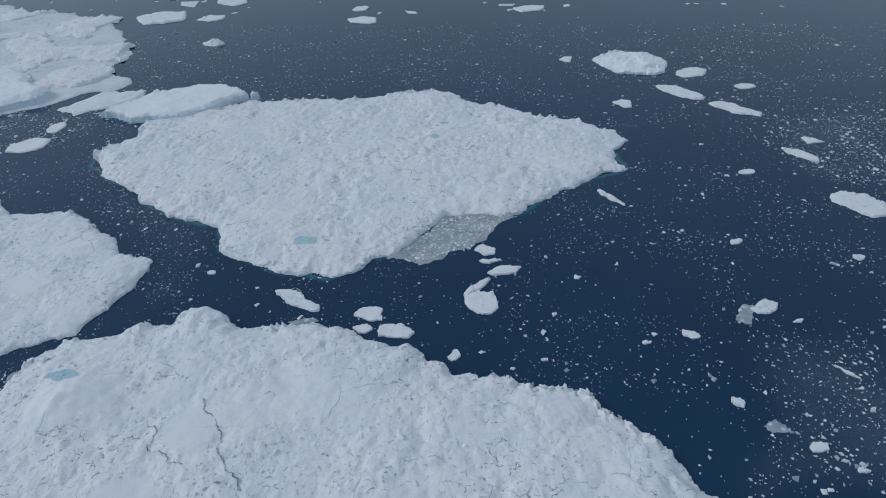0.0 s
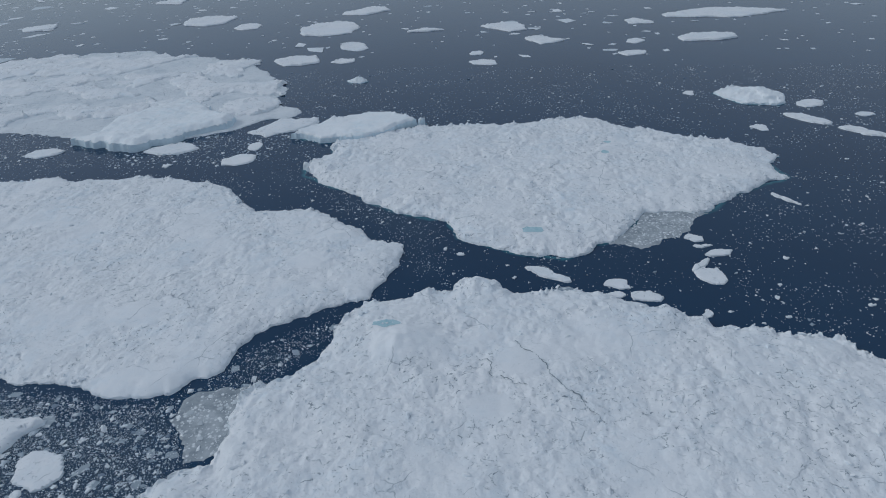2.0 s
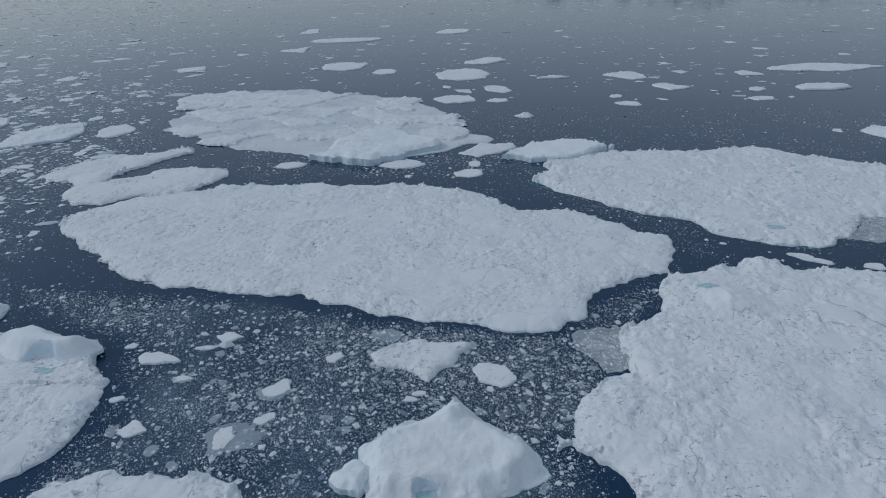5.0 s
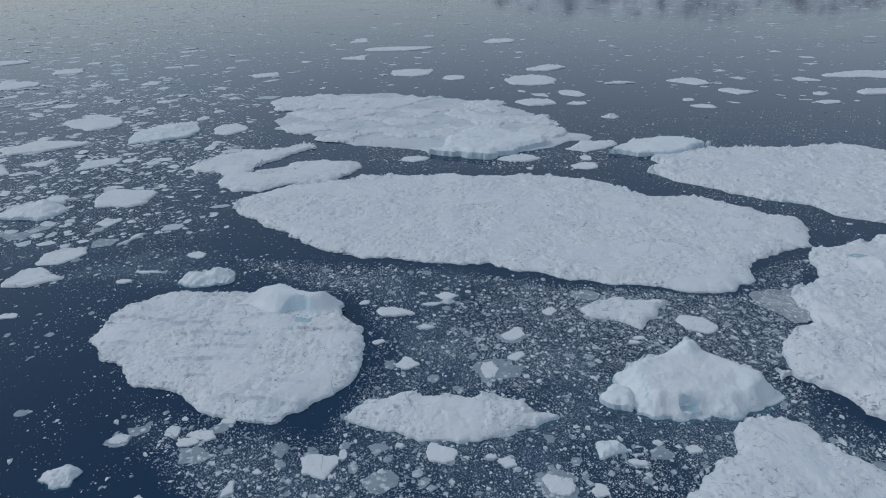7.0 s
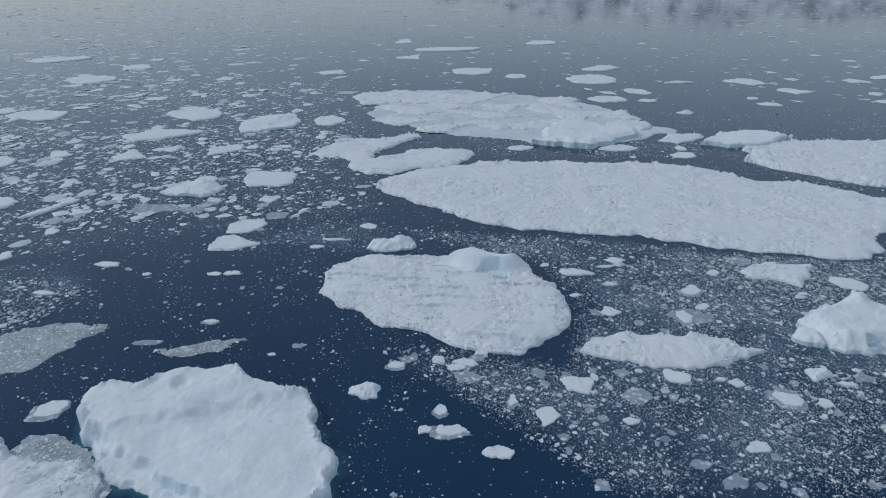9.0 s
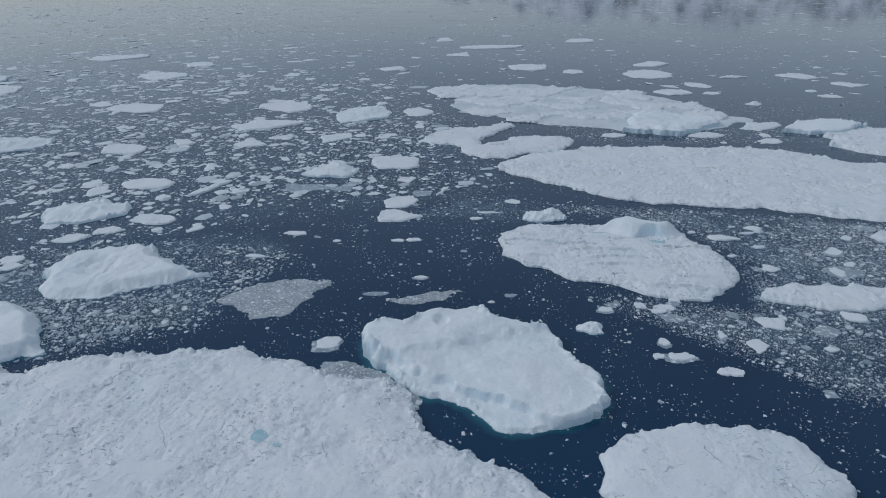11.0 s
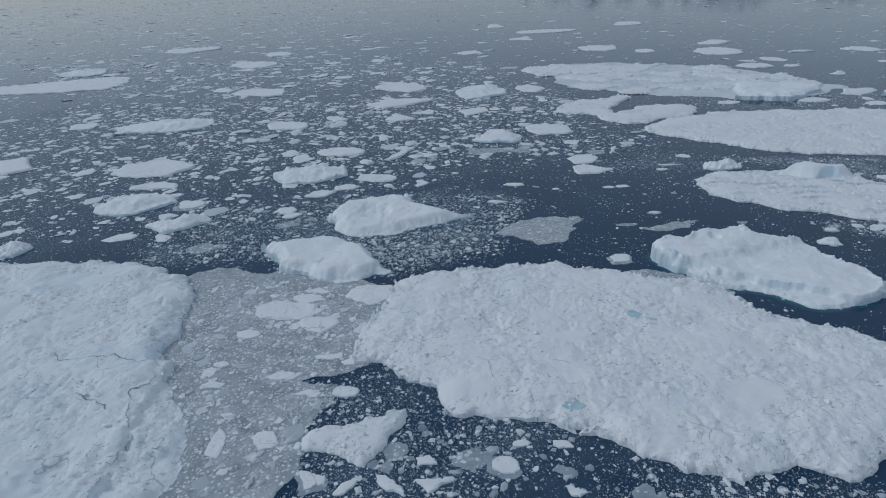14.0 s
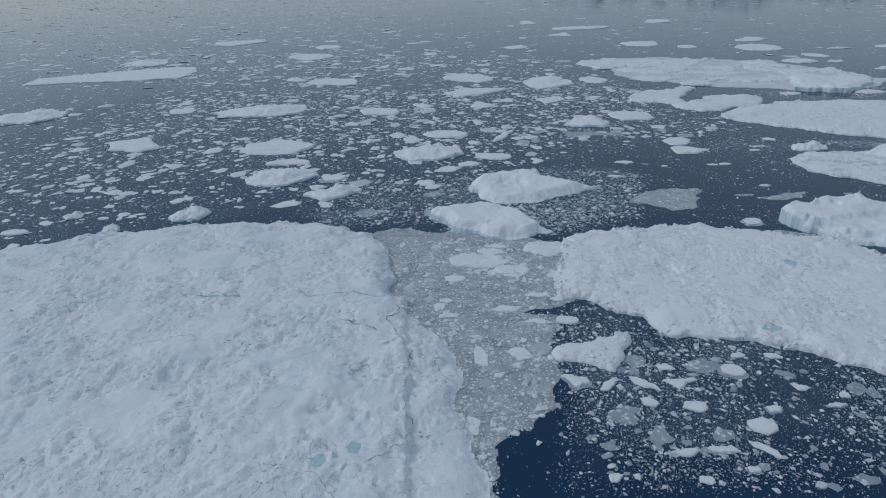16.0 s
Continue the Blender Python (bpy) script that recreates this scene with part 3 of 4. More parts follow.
def strewn(corners, per_metre, low, high, seed, power=2.4, clump=0.6, clear=True, fade=8.0, gather=0.0):
    """Places and sizes of loose pieces over an area, in clumps, clear of the floes."""
    rng = np.random.default_rng(seed)
    poly = np.array(corners, float)
    lo, hi = poly.min(0), poly.max(0)
    n = int(per_metre * np.prod(hi - lo))
    p = rng.uniform(lo, hi, (n, 2))
    thick = 0.5 + 0.75 * swell(p[:, 0] * 0.8, p[:, 1], 30, seed) + 0.45 * swell(p[:, 0], p[:, 1], 9, seed + 1)
    thick = thick.clip(0, 1.2)
    if gather:  # strung out in drifts, with clear water between
        drift = 1 - np.abs(swell(p[:, 0] * 0.7 + p[:, 1] * 0.35, p[:, 1] * 0.8 - p[:, 0] * 0.25, 30, seed + 2)) * 2.4
        thick = thick * (1 - gather) + gather * (drift.clip(0, 1) ** 3 * 1.5 + 0.13)
    p = p[inside(p, poly) & (rng.random(n) < (1 - clump) + clump * thick * 1.3)]
    p = p[rng.random(len(p)) < to_shore(p, poly)[0] / fade]
    if clear:
        for q in TAKEN:
            a, b = q.min(0), q.max(0)
            near = np.flatnonzero(((p > a) & (p < b)).all(1))
            if len(near):
                p = np.delete(p, near[inside(p[near], q)], 0)
    u = rng.random(len(p))
    sizes = low * (1 - u * (1 - (low / high) ** power)) ** (-1 / power)
    return p, sizes


# ---- the plan: outlines in metres, the sea at 0 ----
FLOE_A = [(138, 304), (156, 289), (165.5, 279), (176, 271.5), (186.5, 267), (188.5, 261.5), (189.5, 255.5), (199, 249.5), (206, 245), (215, 242.5), (222, 240.5), (232, 248), (236.5, 248.5), (241, 253), (249, 262), (252.5, 267), (264, 267), (269.5, 264.5), (274.5, 266), (287.5, 277), (299.5, 283.5), (312, 288.5), (311, 302), (318, 308), (315.5, 315), (308, 321.5), (288.5, 334), (277.5, 343.5), (264, 349.5), (263, 355.5), (252.5, 362), (234, 361.5), (231.5, 358.5), (208.5, 359), (172, 356.5), (147, 349.5), (138.5, 341.5), (140.5, 332), (134.5, 326), (130, 316.5)]
SLUSH_A = [(242.5, 245.5), (247, 244.5), (251.5, 247), (258, 249), (260.5, 252.5), (264.5, 256.5), (267.5, 261.5), (273.5, 264.5), (264.5, 269), (252.5, 268.5), (249, 262), (241, 253), (235, 248)]
FLOE_D = [(115.5, 149.5), (126, 139), (134, 126), (144, 118), (192, 134.5), (282.5, 143.5), (292.5, 167), (294, 174), (291, 179), (289.5, 183.5), (286.5, 187.5), (279.5, 194.5), (277, 199), (273.5, 200.5), (262.5, 203.5), (256.5, 204), (251, 205.5), (246, 209), (241.5, 214.5), (231, 218), (224.5, 221.5), (211, 222.5), (203, 222.5), (199.5, 226), (193.5, 230.5), (188, 228.5), (187, 225), (178.5, 225.5), (176, 223.5), (163, 222.5), (158, 215), (156.5, 209), (150.5, 197), (140, 191), (139, 177.5), (137, 170), (131, 169.5), (127, 165), (123, 161.5), (120, 155), (118.5, 147.5), (113.5, 143)]
SLUSH_D = [(126, 181), (129.5, 176), (131, 171), (139.5, 173.5), (140.5, 192.5), (132.5, 192.5), (125.5, 187)]
FLOE_B = [(-52, 256), (-36, 240.5), (-19.5, 227.5), (-8, 223.5), (-14.5, 223), (11.5, 218.5), (23.5, 214.5), (44, 214.5), (47.5, 210.5), (58.5, 207), (66, 203), (76.5, 200), (93, 196.5), (105.5, 191.5), (114.5, 190), (123.5, 192), (131, 197), (133, 203.5), (138.5, 212.5), (151.5, 220.5), (164.5, 224.5), (165.5, 229.5), (171.5, 240), (173, 252), (156, 266.5), (140, 279.5), (115.5, 285.5), (114.5, 286), (104.5, 301.5), (86.5, 308.5), (59, 314.5), (30, 319), (0.5, 317.5), (-17.5, 320.5), (-22, 311.5), (-53.5, 299.5), (-69, 286.5), (-70, 273.5)]
FLOE_HEAD = [(-109.5, 331), (-90, 323), (-90, 310.5), (-78, 297), (-59.5, 300.5), (-38.5, 308), (-23.5, 322.5), (-19.5, 336), (-22.5, 344.5), (-41, 351.5), (-56, 346.5), (-68, 331.5), (-78.5, 326), (-79, 336.5), (-68, 355.5), (-58, 369), (-54, 383), (-67.5, 380), (-89.5, 372.5), (-111, 355.5), (-116, 339.5)]
FLOE_F = [(-77.5, 421), (-63.5, 413.5), (-52, 392), (-37, 386), (-17.5, 376), (10, 368), (15, 360), (34.5, 353.5), (52.5, 349.5), (63, 353.5), (76, 361.5), (88.5, 368), (98.5, 380), (115, 385), (115, 396), (101.5, 406), (101.5, 424), (96, 444), (81, 475.5), (57.5, 505), (34.5, 522), (-12.5, 538.5), (-79.5, 540), (-114.5, 529), (-99.5, 492.5), (-95, 466), (-97, 446.5)]
BERG_F = [(35, 352), (52, 345), (63, 353), (86.5, 374), (85.5, 381), (68, 401), (53, 412.5), (26.5, 386), (16, 357.5)]
BERG_LOW = [(119, 353), (133, 345.5), (147, 346), (164.5, 353.5), (179.5, 365), (177, 361.5), (164, 373), (134, 370.5), (125, 360), (117.5, 353)]
FLOE_MID = [(105.5, 356), (118.5, 362.5), (128, 373), (125, 381.5), (107.5, 381.5), (95, 363.5)]
FLOE_C = [(-59.5, 152.5), (-54.5, 145), (-45, 142.5), (-40, 141), (-31, 133.5), (-25.5, 131.5), (-19, 130), (-10.5, 129), (-5, 134), (1, 139.5), (4.5, 144), (6, 159.5), (4.5, 170.5), (-3, 177), (-5, 182), (-13.5, 189.5), (-26, 193.5), (-37, 193), (-48, 194), (-58.5, 194.5), (-67, 192), (-74.5, 185), (-75.5, 173), (-76, 165)]
DOME_C = [(-37, 183), (-25.5, 177.5), (-17, 175), (-13, 177.5), (-10, 182.5), (-13, 187), (-25.5, 191.5), (-33.5, 187.5)]
FLOE_P = [(10, 128), (16.5, 126), (26, 123), (32.5, 122), (40, 124), (48, 127), (56.5, 130.5), (51, 132.5), (47.5, 136), (41.5, 139), (35, 137.5), (24, 138), (19, 140), (15.5, 138.5), (10, 137), (5, 130.5)]
BERG_H = [(73.5, 139), (75, 131.5), (86.5, 129.5), (98, 129.5), (108, 134.5), (112.5, 137.5), (111, 143.5), (103, 149.5), (96.5, 154.5), (94.5, 157.5), (90, 153.5), (80.5, 149.5), (72, 145)]
BERG_H2 = [(69, 134), (74, 132.5), (76, 136.5), (73.5, 142), (71, 142), (67, 137.5)]
FLOE_E = [(71.5, 99), (81.5, 91.5), (108.5, 94), (123, 103.5), (123, 110.5), (118, 116), (113.5, 120.5), (108.5, 129.5), (96.5, 127.5), (93.5, 119.5), (82.5, 111.5), (76.5, 106)]
BERG_K = [(-119, 98.5), (-114.5, 92), (-107.5, 84), (-100, 79.5), (-90, 76), (-86.5, 72), (-78, 67), (-67, 68.5), (-55, 77), (-55, 87), (-61.5, 96.5), (-66, 108.5), (-76, 110.5), (-85.5, 115), (-102.5, 111.5), (-119.5, 105.5)]
SLUSH_N = [(-171, 128.5), (-160, 122.5), (-156, 118.5), (-144.5, 125), (-141, 136.5), (-135.5, 141), (-137, 146), (-158, 143.5), (-166, 140), (-173, 131)]
SLUSH_THIN = [(-111, 127.5), (-96.5, 130), (-90.5, 136.5), (-104, 134.5), (-119.5, 131)]
FLOE_Q = [(-210.5, 79), (-214.5, 69.5), (-217, 60), (-218, 47), (-206, 43), (-194, 34.5), (-192, 26), (-181, 22.5), (-166.5, 20), (-156.5, 18), (-164.5, 19), (-151.5, 11.5), (-132, 1), (-105.5, 3), (-97, 8.5), (-89, 13), (-79, 19), (-63.5, 34), (-65.5, 38.5), (-72, 46), (-76, 50), (-80.5, 55), (-93.5, 62), (-102.5, 74.5), (-104.5, 81.5), (-112, 86.5), (-128, 88), (-136.5, 95.5), (-145, 95), (-156, 100.5), (-168.5, 100.5), (-178.5, 97.5), (-194, 97.5), (-205, 92.5), (-209.5, 89)]
FLOE_R = [(-63.5, 49.5), (-60.5, 43.5), (-59, 35), (-55, 24.5), (-40, 24.5), (-20.5, 39.5), (-11, 53.5), (-15.5, 64.5), (-22.5, 67.5), (-35.5, 69.5), (-50, 68), (-59, 61.5), (-61.5, 60)]
FLOE_S = [(-372, -39.5), (-321.5, -51), (-273.5, -46.5), (-252.5, -44.5), (-243, -34.5), (-244, -26.5), (-246.5, -21.5), (-248, -12.5), (-251, -4), (-248.5, 7), (-250, 16), (-256.5, 28.5), (-265.5, 40), (-267, 48), (-271.5, 51.5), (-272.5, 68.5), (-274.5, 86), (-282, 99), (-292, 105), (-309, 110.5), (-333.5, 113), (-350, 113), (-368, 110), (-386, 106.5), (-400.5, 104.5), (-407.5, 96.5), (-425, 92), (-450, 84), (-485, 60), (-480, 0), (-430, -50)]
BERG_U = [(-262.5, 120), (-259, 115.5), (-251, 102), (-235.5, 93.5), (-221.5, 93.5), (-210.5, 99), (-214.5, 103.5), (-224, 117), (-232, 123), (-250, 123)]
BERG_V = [(-238, 144.5), (-233.5, 134.5), (-223.5, 131), (-207.5, 136), (-193.5, 141.5), (-179.5, 147.5), (-190.5, 152.5), (-205, 161), (-213, 169.5), (-236, 166), (-243, 149.5)]
SLUSH_W = [(-268, 40.5), (-259.5, 28), (-253, 0.5), (-252, -19), (-254.5, -34.5), (-242, -34.5), (-241.5, -26), (-242, -17.5), (-234, -13.5), (-232, -9.5), (-224.5, -5), (-226.5, 1.5), (-224, 11), (-224, 21.5), (-219, 36.5), (-229, 39), (-221.5, 40.5), (-212, 45.5), (-207.5, 61), (-207.5, 82.5), (-225.5, 92), (-238, 96.5), (-253.5, 94), (-267, 100), (-281.5, 96.5)]
PLATE_X = [(-216.5, 76.5), (-213, 78), (-207.5, 83.5), (-210, 90), (-221, 90), (-225, 82.5)]
FLOE_Y = [(-215.5, 12), (-209, 8), (-201, 22), (-201.5, 26.5), (-212, 22), (-224.5, 15)]
FLOE_TRI = [(78.5, 174.5), (86.5, 168.5), (92.5, 175), (98, 183.5), (97.5, 185), (80.5, 186.5), (73.5, 182.5), (69, 180.5)]
BRASH_1 = [(-32, 201), (-2, 189), (6, 165), (5, 142), (-1, 127), (-35, 136), (-46, 139), (-56, 143), (-50, 128), (-30, 109), (5, 76), (84, 77), (140, 104), (129, 126), (116, 148), (139, 175), (153, 209), (127, 190), (69, 199), (10, 216), (-55, 222)]
BRASH_2 = [(-322, 197), (-215, 208), (-148, 213), (-137, 265), (-101, 278), (-66, 277), (-82, 307), (-117, 586), (-414, 677), (-808, 749)]
BRASH_3 = [(-226, 2), (-234, -33), (-118, -35), (-81, -4), (-111, 6), (-141, 13), (-188, 32), (-212, 52), (-219, 46), (-229, 39)]
BRASH_4 = [(81, 195), (39, 198), (84, 135), (126, 134), (135, 163), (138, 192), (154, 200), (164, 225), (157, 220), (133, 206), (122, 191)]
BRASH_5 = [(360, 287), (369, 270), (405, 268), (419, 325), (371, 326)]
BRASH_6 = [(312, 243), (361, 233), (370, 247), (330, 251), (300, 266)]
BRASH_7 = [(306, 188), (294, 173), (332, 170), (349, 216), (314, 213)]
BRASH_8 = [(126, 298), (151, 272), (169, 254), (172, 235), (183, 230), (193, 249), (188, 265), (155, 295), (102, 349)]
BRASH_9 = [(-225, 92), (-210, 98), (-173, 112), (-182, 135), (-243, 134), (-259, 99)]
BRASH_10 = [(-19, 331), (104, 324), (142, 343), (125, 365), (-26, 380)]
LIP_Q = [(-131, 89), (-129.5, 92.5), (-125.5, 96), (-119, 94), (-114, 92), (-110, 90.5), (-113, 85), (-124, 84)]
LIP_Q_END = [(-112, 90.5), (-107, 86.5), (-101.2, 79.5), (-102, 74.5), (-107, 75), (-114, 85)]
RAFTED = [(-45, 516, 141.2, 55.0), (29, 477, 81.1, 54.8), (-54, 464, 85.4, 40.7), (63, 441, 78.4, 57.2), (-63, 427, 59.5, 24.7), (0, 407, 66.9, 28.3), (-43, 398, 29.5, 21.3), (87, 401, 32.1, 30.1), (-11, 443, 60.6, 30.1), (-87, 497, 50.6, 33.6), (41, 413, 44.7, 25.9)]
BERGY_BITS_1 = [(341, 385, 32.1, 31.3), (140, 443, 12.4, 8.2), (29, 186, 6.0, 2.8), (-55, 204, 19.8, 12.2), (-162, 274, 31.5, 23.6), (-164, 421, 42.6, 52.5), (67, 120, 8.1, 5.6), (-53, 113, 8.6, 6.8), (-392, 334, 68.8, 35.7), (-263, 212, 40.3, 27.3), (-601, 615, 55.8, 61.5), (-337, 176, 37.1, 27.9), (-307, 149, 28.9, 20.1), (-366, 127, 18.1, 14.7), (-419, 129, 9.5, 8.2), (-569, 337, 51.7, 46.0), (-394, 113, 8.9, 8.3)]
SMALL_FLOES_1 = [(363, 369, 15.2, 10.4), (325, 340, 7.7, 8.5), (371, 261, 14.7, 14.8), (379, 302, 6.6, 5.6), (347.8, 282.6, 5.8, 3.3), (232, 226, 7.3, 5.0), (231.1, 221.2, 5.2, 3.2), (239, 220, 8.8, 5.0), (259, 228, 8.3, 8.8), (266, 240, 9.5, 4.0), (263, 244, 6.5, 2.2), (262, 249, 6.0, 5.4), (251.4, 211.4, 3.2, 3.9), (304.0, 213.3, 3.9, 3.0), (324, 221, 7.6, 5.1), (306.2, 194.3, 2.8, 2.8), (316.1, 183.4, 4.0, 2.2), (283.8, 235.7, 2.2, 2.1), (94, 499, 32.4, 23.4), (125, 493, 16.2, 12.9)]
SMALL_FLOES_2 = [(215, 474, 17.7, 14.1), (213, 499, 10.4, 10.8), (311, 481, 19.4, 12.3), (378, 351, 8.8, 5.8), (328.6, 246.6, 3.8, 2.3), (355.8, 237.1, 3.3, 2.6), (314, 393, 6.7, 7.6), (293.7, 211.9, 2.4, 1.2), (270.6, 208.5, 1.9, 1.2), (329.0, 215.6, 3.2, 1.3), (321.1, 178.2, 2.5, 1.2), (190.3, 245.9, 2.7, 1.8), (239, 579, 35.0, 35.9), (264, 530, 29.4, 29.5), (322, 513, 14.8, 14.3), (344, 579, 21.0, 23.0), (372, 517, 40.2, 21.3), (-14, 663, 44.7, 48.1), (30, 627, 23.8, 27.5)]
SMALL_FLOES_3 = [(67, 346, 25.2, 12.8), (9, 348, 16.9, 11.5), (100, 330, 14.4, 12.7), (71.4, 326.9, 4.5, 5.0), (104, 345, 6.2, 9.9), (419, 596, 101.8, 38.9), (126, 677, 42.7, 37.7), (102, 603, 50.1, 56.5), (129, 534, 21.8, 27.0), (-44, 874, 93.3, 41.7), (-92, 787, 31.0, 42.7), (-113, 990, 27.2, 54.4), (94, 947, 48.8, 49.3)]
SMALL_FLOES_4 = [(180, 581, 31.0, 12.3), (-166, 666, 30.3, 30.0), (-123, 428, 24.9, 30.4), (103, 171, 11.7, 9.6), (48, 166, 6.6, 5.0), (24, 185, 6.7, 2.1), (60.2, 178.8, 4.0, 3.3), (41.0, 149.7, 5.4, 7.8), (47.7, 155.2, 3.7, 3.0), (82.7, 162.4, 4.3, 1.9), (13, 180, 13.1, 6.0), (29, 190, 8.5, 5.1), (61.4, 180.2, 4.2, 4.0), (49.8, 168.2, 4.9, 5.3), (-117, 207, 21.7, 15.9), (-119, 224, 17.0, 15.3)]
SMALL_FLOES_5 = [(-128, 289, 29.4, 24.5), (-110, 180, 6.7, 4.1), (-173, 348, 22.3, 25.5), (-228, 387, 56.9, 34.2), (-209, 352, 18.7, 14.5), (-233, 453, 48.2, 42.3), (-67, 224, 7.5, 6.0), (-84.3, 202.9, 5.7, 3.3), (-79, 210, 10.5, 2.6), (-119, 258, 10.2, 9.3), (29, 119, 7.0, 6.3), (2, 115, 9.3, 7.0), (53, 110, 7.4, 5.6), (61.3, 108.5, 3.9, 3.9), (43.0, 116.3, 4.4, 3.8), (-15.2, 109.1, 2.8, 4.7), (-27, 125, 8.2, 3.6), (-34.3, 126.2, 4.0, 4.0), (-45.9, 123.8, 4.8, 3.5)]
SMALL_FLOES_6 = [(7.0, 118.7, 2.3, 3.6), (84.1, 120.0, 3.9, 2.6), (71.0, 116.2, 4.8, 2.1), (9.7, 163.4, 3.9, 2.7), (49.2, 156.6, 3.7, 3.1), (2.5, 186.4, 3.7, 2.8), (84.0, 164.3, 3.8, 2.1), (19.4, 121.6, 2.5, 2.0), (39.7, 118.0, 3.0, 1.8), (-10.7, 113.8, 2.7, 1.8), (-7, 103, 6.5, 6.8), (-30, 98, 8.5, 4.4), (-36.7, 98.2, 3.7, 2.9), (-20, 91, 7.8, 4.4), (-33.2, 105.3, 3.6, 4.5), (12.1, 101.5, 4.3, 3.0), (38, 93, 6.0, 3.7), (-130, 105, 7.7, 6.3), (-160, 187, 10.7, 4.8)]
SMALL_FLOES_7 = [(-141.0, 179.2, 3.7, 2.6), (-105.3, 146.8, 5.3, 2.5), (-170, 165, 8.6, 3.1), (-270, 339, 19.0, 18.4), (-358, 454, 50.5, 35.5), (-413, 629, 55.9, 49.8), (-406, 720, 42.1, 44.7), (-552, 803, 79.3, 67.3), (-81.6, 128.8, 2.9, 1.5), (-302, 324, 31.5, 22.2), (-353, 233, 44.5, 31.0), (-254, 254, 29.2, 17.5), (-546, 527, 63.1, 56.0), (-227, 204, 21.0, 12.9), (-274, 243, 11.4, 16.4), (-340, 203, 26.0, 12.9), (-310, 174, 11.9, 10.6)]
SMALL_FLOES_8 = [(-263, 162, 9.7, 8.4), (-259, 156, 9.5, 6.9), (-240, 192, 13.4, 9.0), (-252, 183, 15.7, 9.8), (-204, 193, 7.4, 9.0), (-224, 339, 23.7, 23.7), (-446, 249, 40.4, 32.4), (-595, 530, 154.4, 83.2), (-455, 345, 21.2, 20.5), (-175.0, 14.3, 4.4, 2.5), (-165.9, 13.7, 4.6, 2.9), (-179, 8, 6.3, 5.2), (-195.9, 9.9, 5.1, 3.1), (-194, 3, 9.5, 5.5), (-220, 5, 6.3, 5.7), (-165.1, 0.3, 4.5, 2.4), (-156.7, -2.6, 2.7, 3.2)]
SMALL_FLOES_9 = [(-160.5, -6.3, 4.5, 1.6), (-203.9, -3.9, 4.2, 3.8), (-194, -6, 6.4, 4.2), (-175.7, -7.2, 3.8, 2.4), (-217, 34, 7.2, 4.7), (-224.9, 33.3, 3.6, 3.2), (-235, 41, 12.5, 4.6), (-181, -13, 6.8, 6.1), (-202, -21, 10.1, 2.8), (-193, -20, 7.3, 2.5), (-199.8, -28.7, 3.4, 2.5), (-218.1, -27.5, 3.2, 2.6), (-188.9, -25.9, 2.8, 2.0), (-434, 112, 12.5, 6.2), (-242, 75, 20.5, 11.8), (-230, 66, 14.2, 9.5), (-250, 62, 8.1, 5.2)]
SMALL_FLOES_10 = [(-236, 82, 11.5, 6.2), (-243.8, 16.6, 4.1, 9.4), (-252, 38, 6.2, 2.9), (-224, 49, 8.1, 3.3), (-235, 74, 10.4, 6.1), (-234, 87, 9.2, 4.1), (-116.6, 179.5, 5.9, 3.1), (-233, 17, 7.8, 6.8), (-227, 34, 7.2, 3.0), (-209, 70, 7.0, 4.5), (-217.8, 46.7, 5.6, 2.9), (-208.5, 13.5, 5.8, 2.2), (19, 153, 7.4, 6.5), (23.1, 171.2, 4.9, 2.2), (-29.2, 123.0, 5.5, 3.2), (-22.3, 130.0, 3.9, 2.4)]
SMALL_FLOES_11 = [(26.3, 125.4, 5.0, 4.6)]
THIN_PANS_1 = [(217, 225, 8.1, 2.4), (319, 219, 7.5, 8.1), (310.8, 188.4, 5.0, 3.7), (74, 190, 10.0, 6.9), (43, 150, 15.4, 10.3), (-110, 237, 10.4, 10.2), (-150, 249, 19.9, 18.5), (16, 111, 8.3, 7.1), (14.7, 120.3, 5.8, 4.6), (-43, 127, 6.7, 4.6), (-26, 119, 10.2, 6.3), (-7.5, 120.3, 5.1, 5.3), (77, 119, 6.1, 5.1), (-74.8, 133.4, 5.1, 3.0), (29, 83, 6.3, 4.7), (54, 112, 7.0, 4.9), (-169, 246, 26.6, 14.8)]
THIN_PANS_2 = [(-124, 92, 14.4, 7.3), (-46.1, 124.5, 4.7, 4.8), (1.0, 81.6, 4.0, 3.7), (24, 88, 6.1, 3.7), (-285, 125, 14.9, 10.8), (-259, 148, 11.6, 11.9), (-186, 10, 9.7, 6.2), (-203, 13, 6.5, 6.8), (-167, 6, 6.1, 4.5), (-152.2, -0.3, 5.3, 5.4), (-209.1, -6.2, 5.7, 3.5), (-191, -15, 6.2, 5.0), (-205, -15, 6.3, 6.5), (-217.0, -18.3, 4.9, 3.4), (-168, -29, 6.7, 3.8), (-212, -9, 7.9, 5.8), (-120, 135, 9.5, 3.6), (-13, 136, 8.2, 3.5)]
THIN_PANS_3 = [(-23.9, 127.6, 5.2, 3.9)]
SLANTED = [(302.4, 271.5, 12.4, 1.9, -60), (258.4, 233.9, 10.3, 2.2, 43), (369.6, 291.8, 13.3, 3.9, -50), (331.1, 200.3, 5.3, 1.1, -50), (364.4, 330.0, 20.4, 8.7, -39), (214.7, 232.9, 15.3, 5.3, -35), (350.5, 348.0, 21.6, 7.0, -47), (-183.8, -20.3, 8.7, 2.4, -43), (-203.2, 3.1, 9.0, 3.2, -45), (-212.4, 2.9, 6.3, 2.6, 44), (-218.0, 246.6, 28.9, 5.9, 67), (-100.1, 239.5, 14.8, 3.3, 71)]


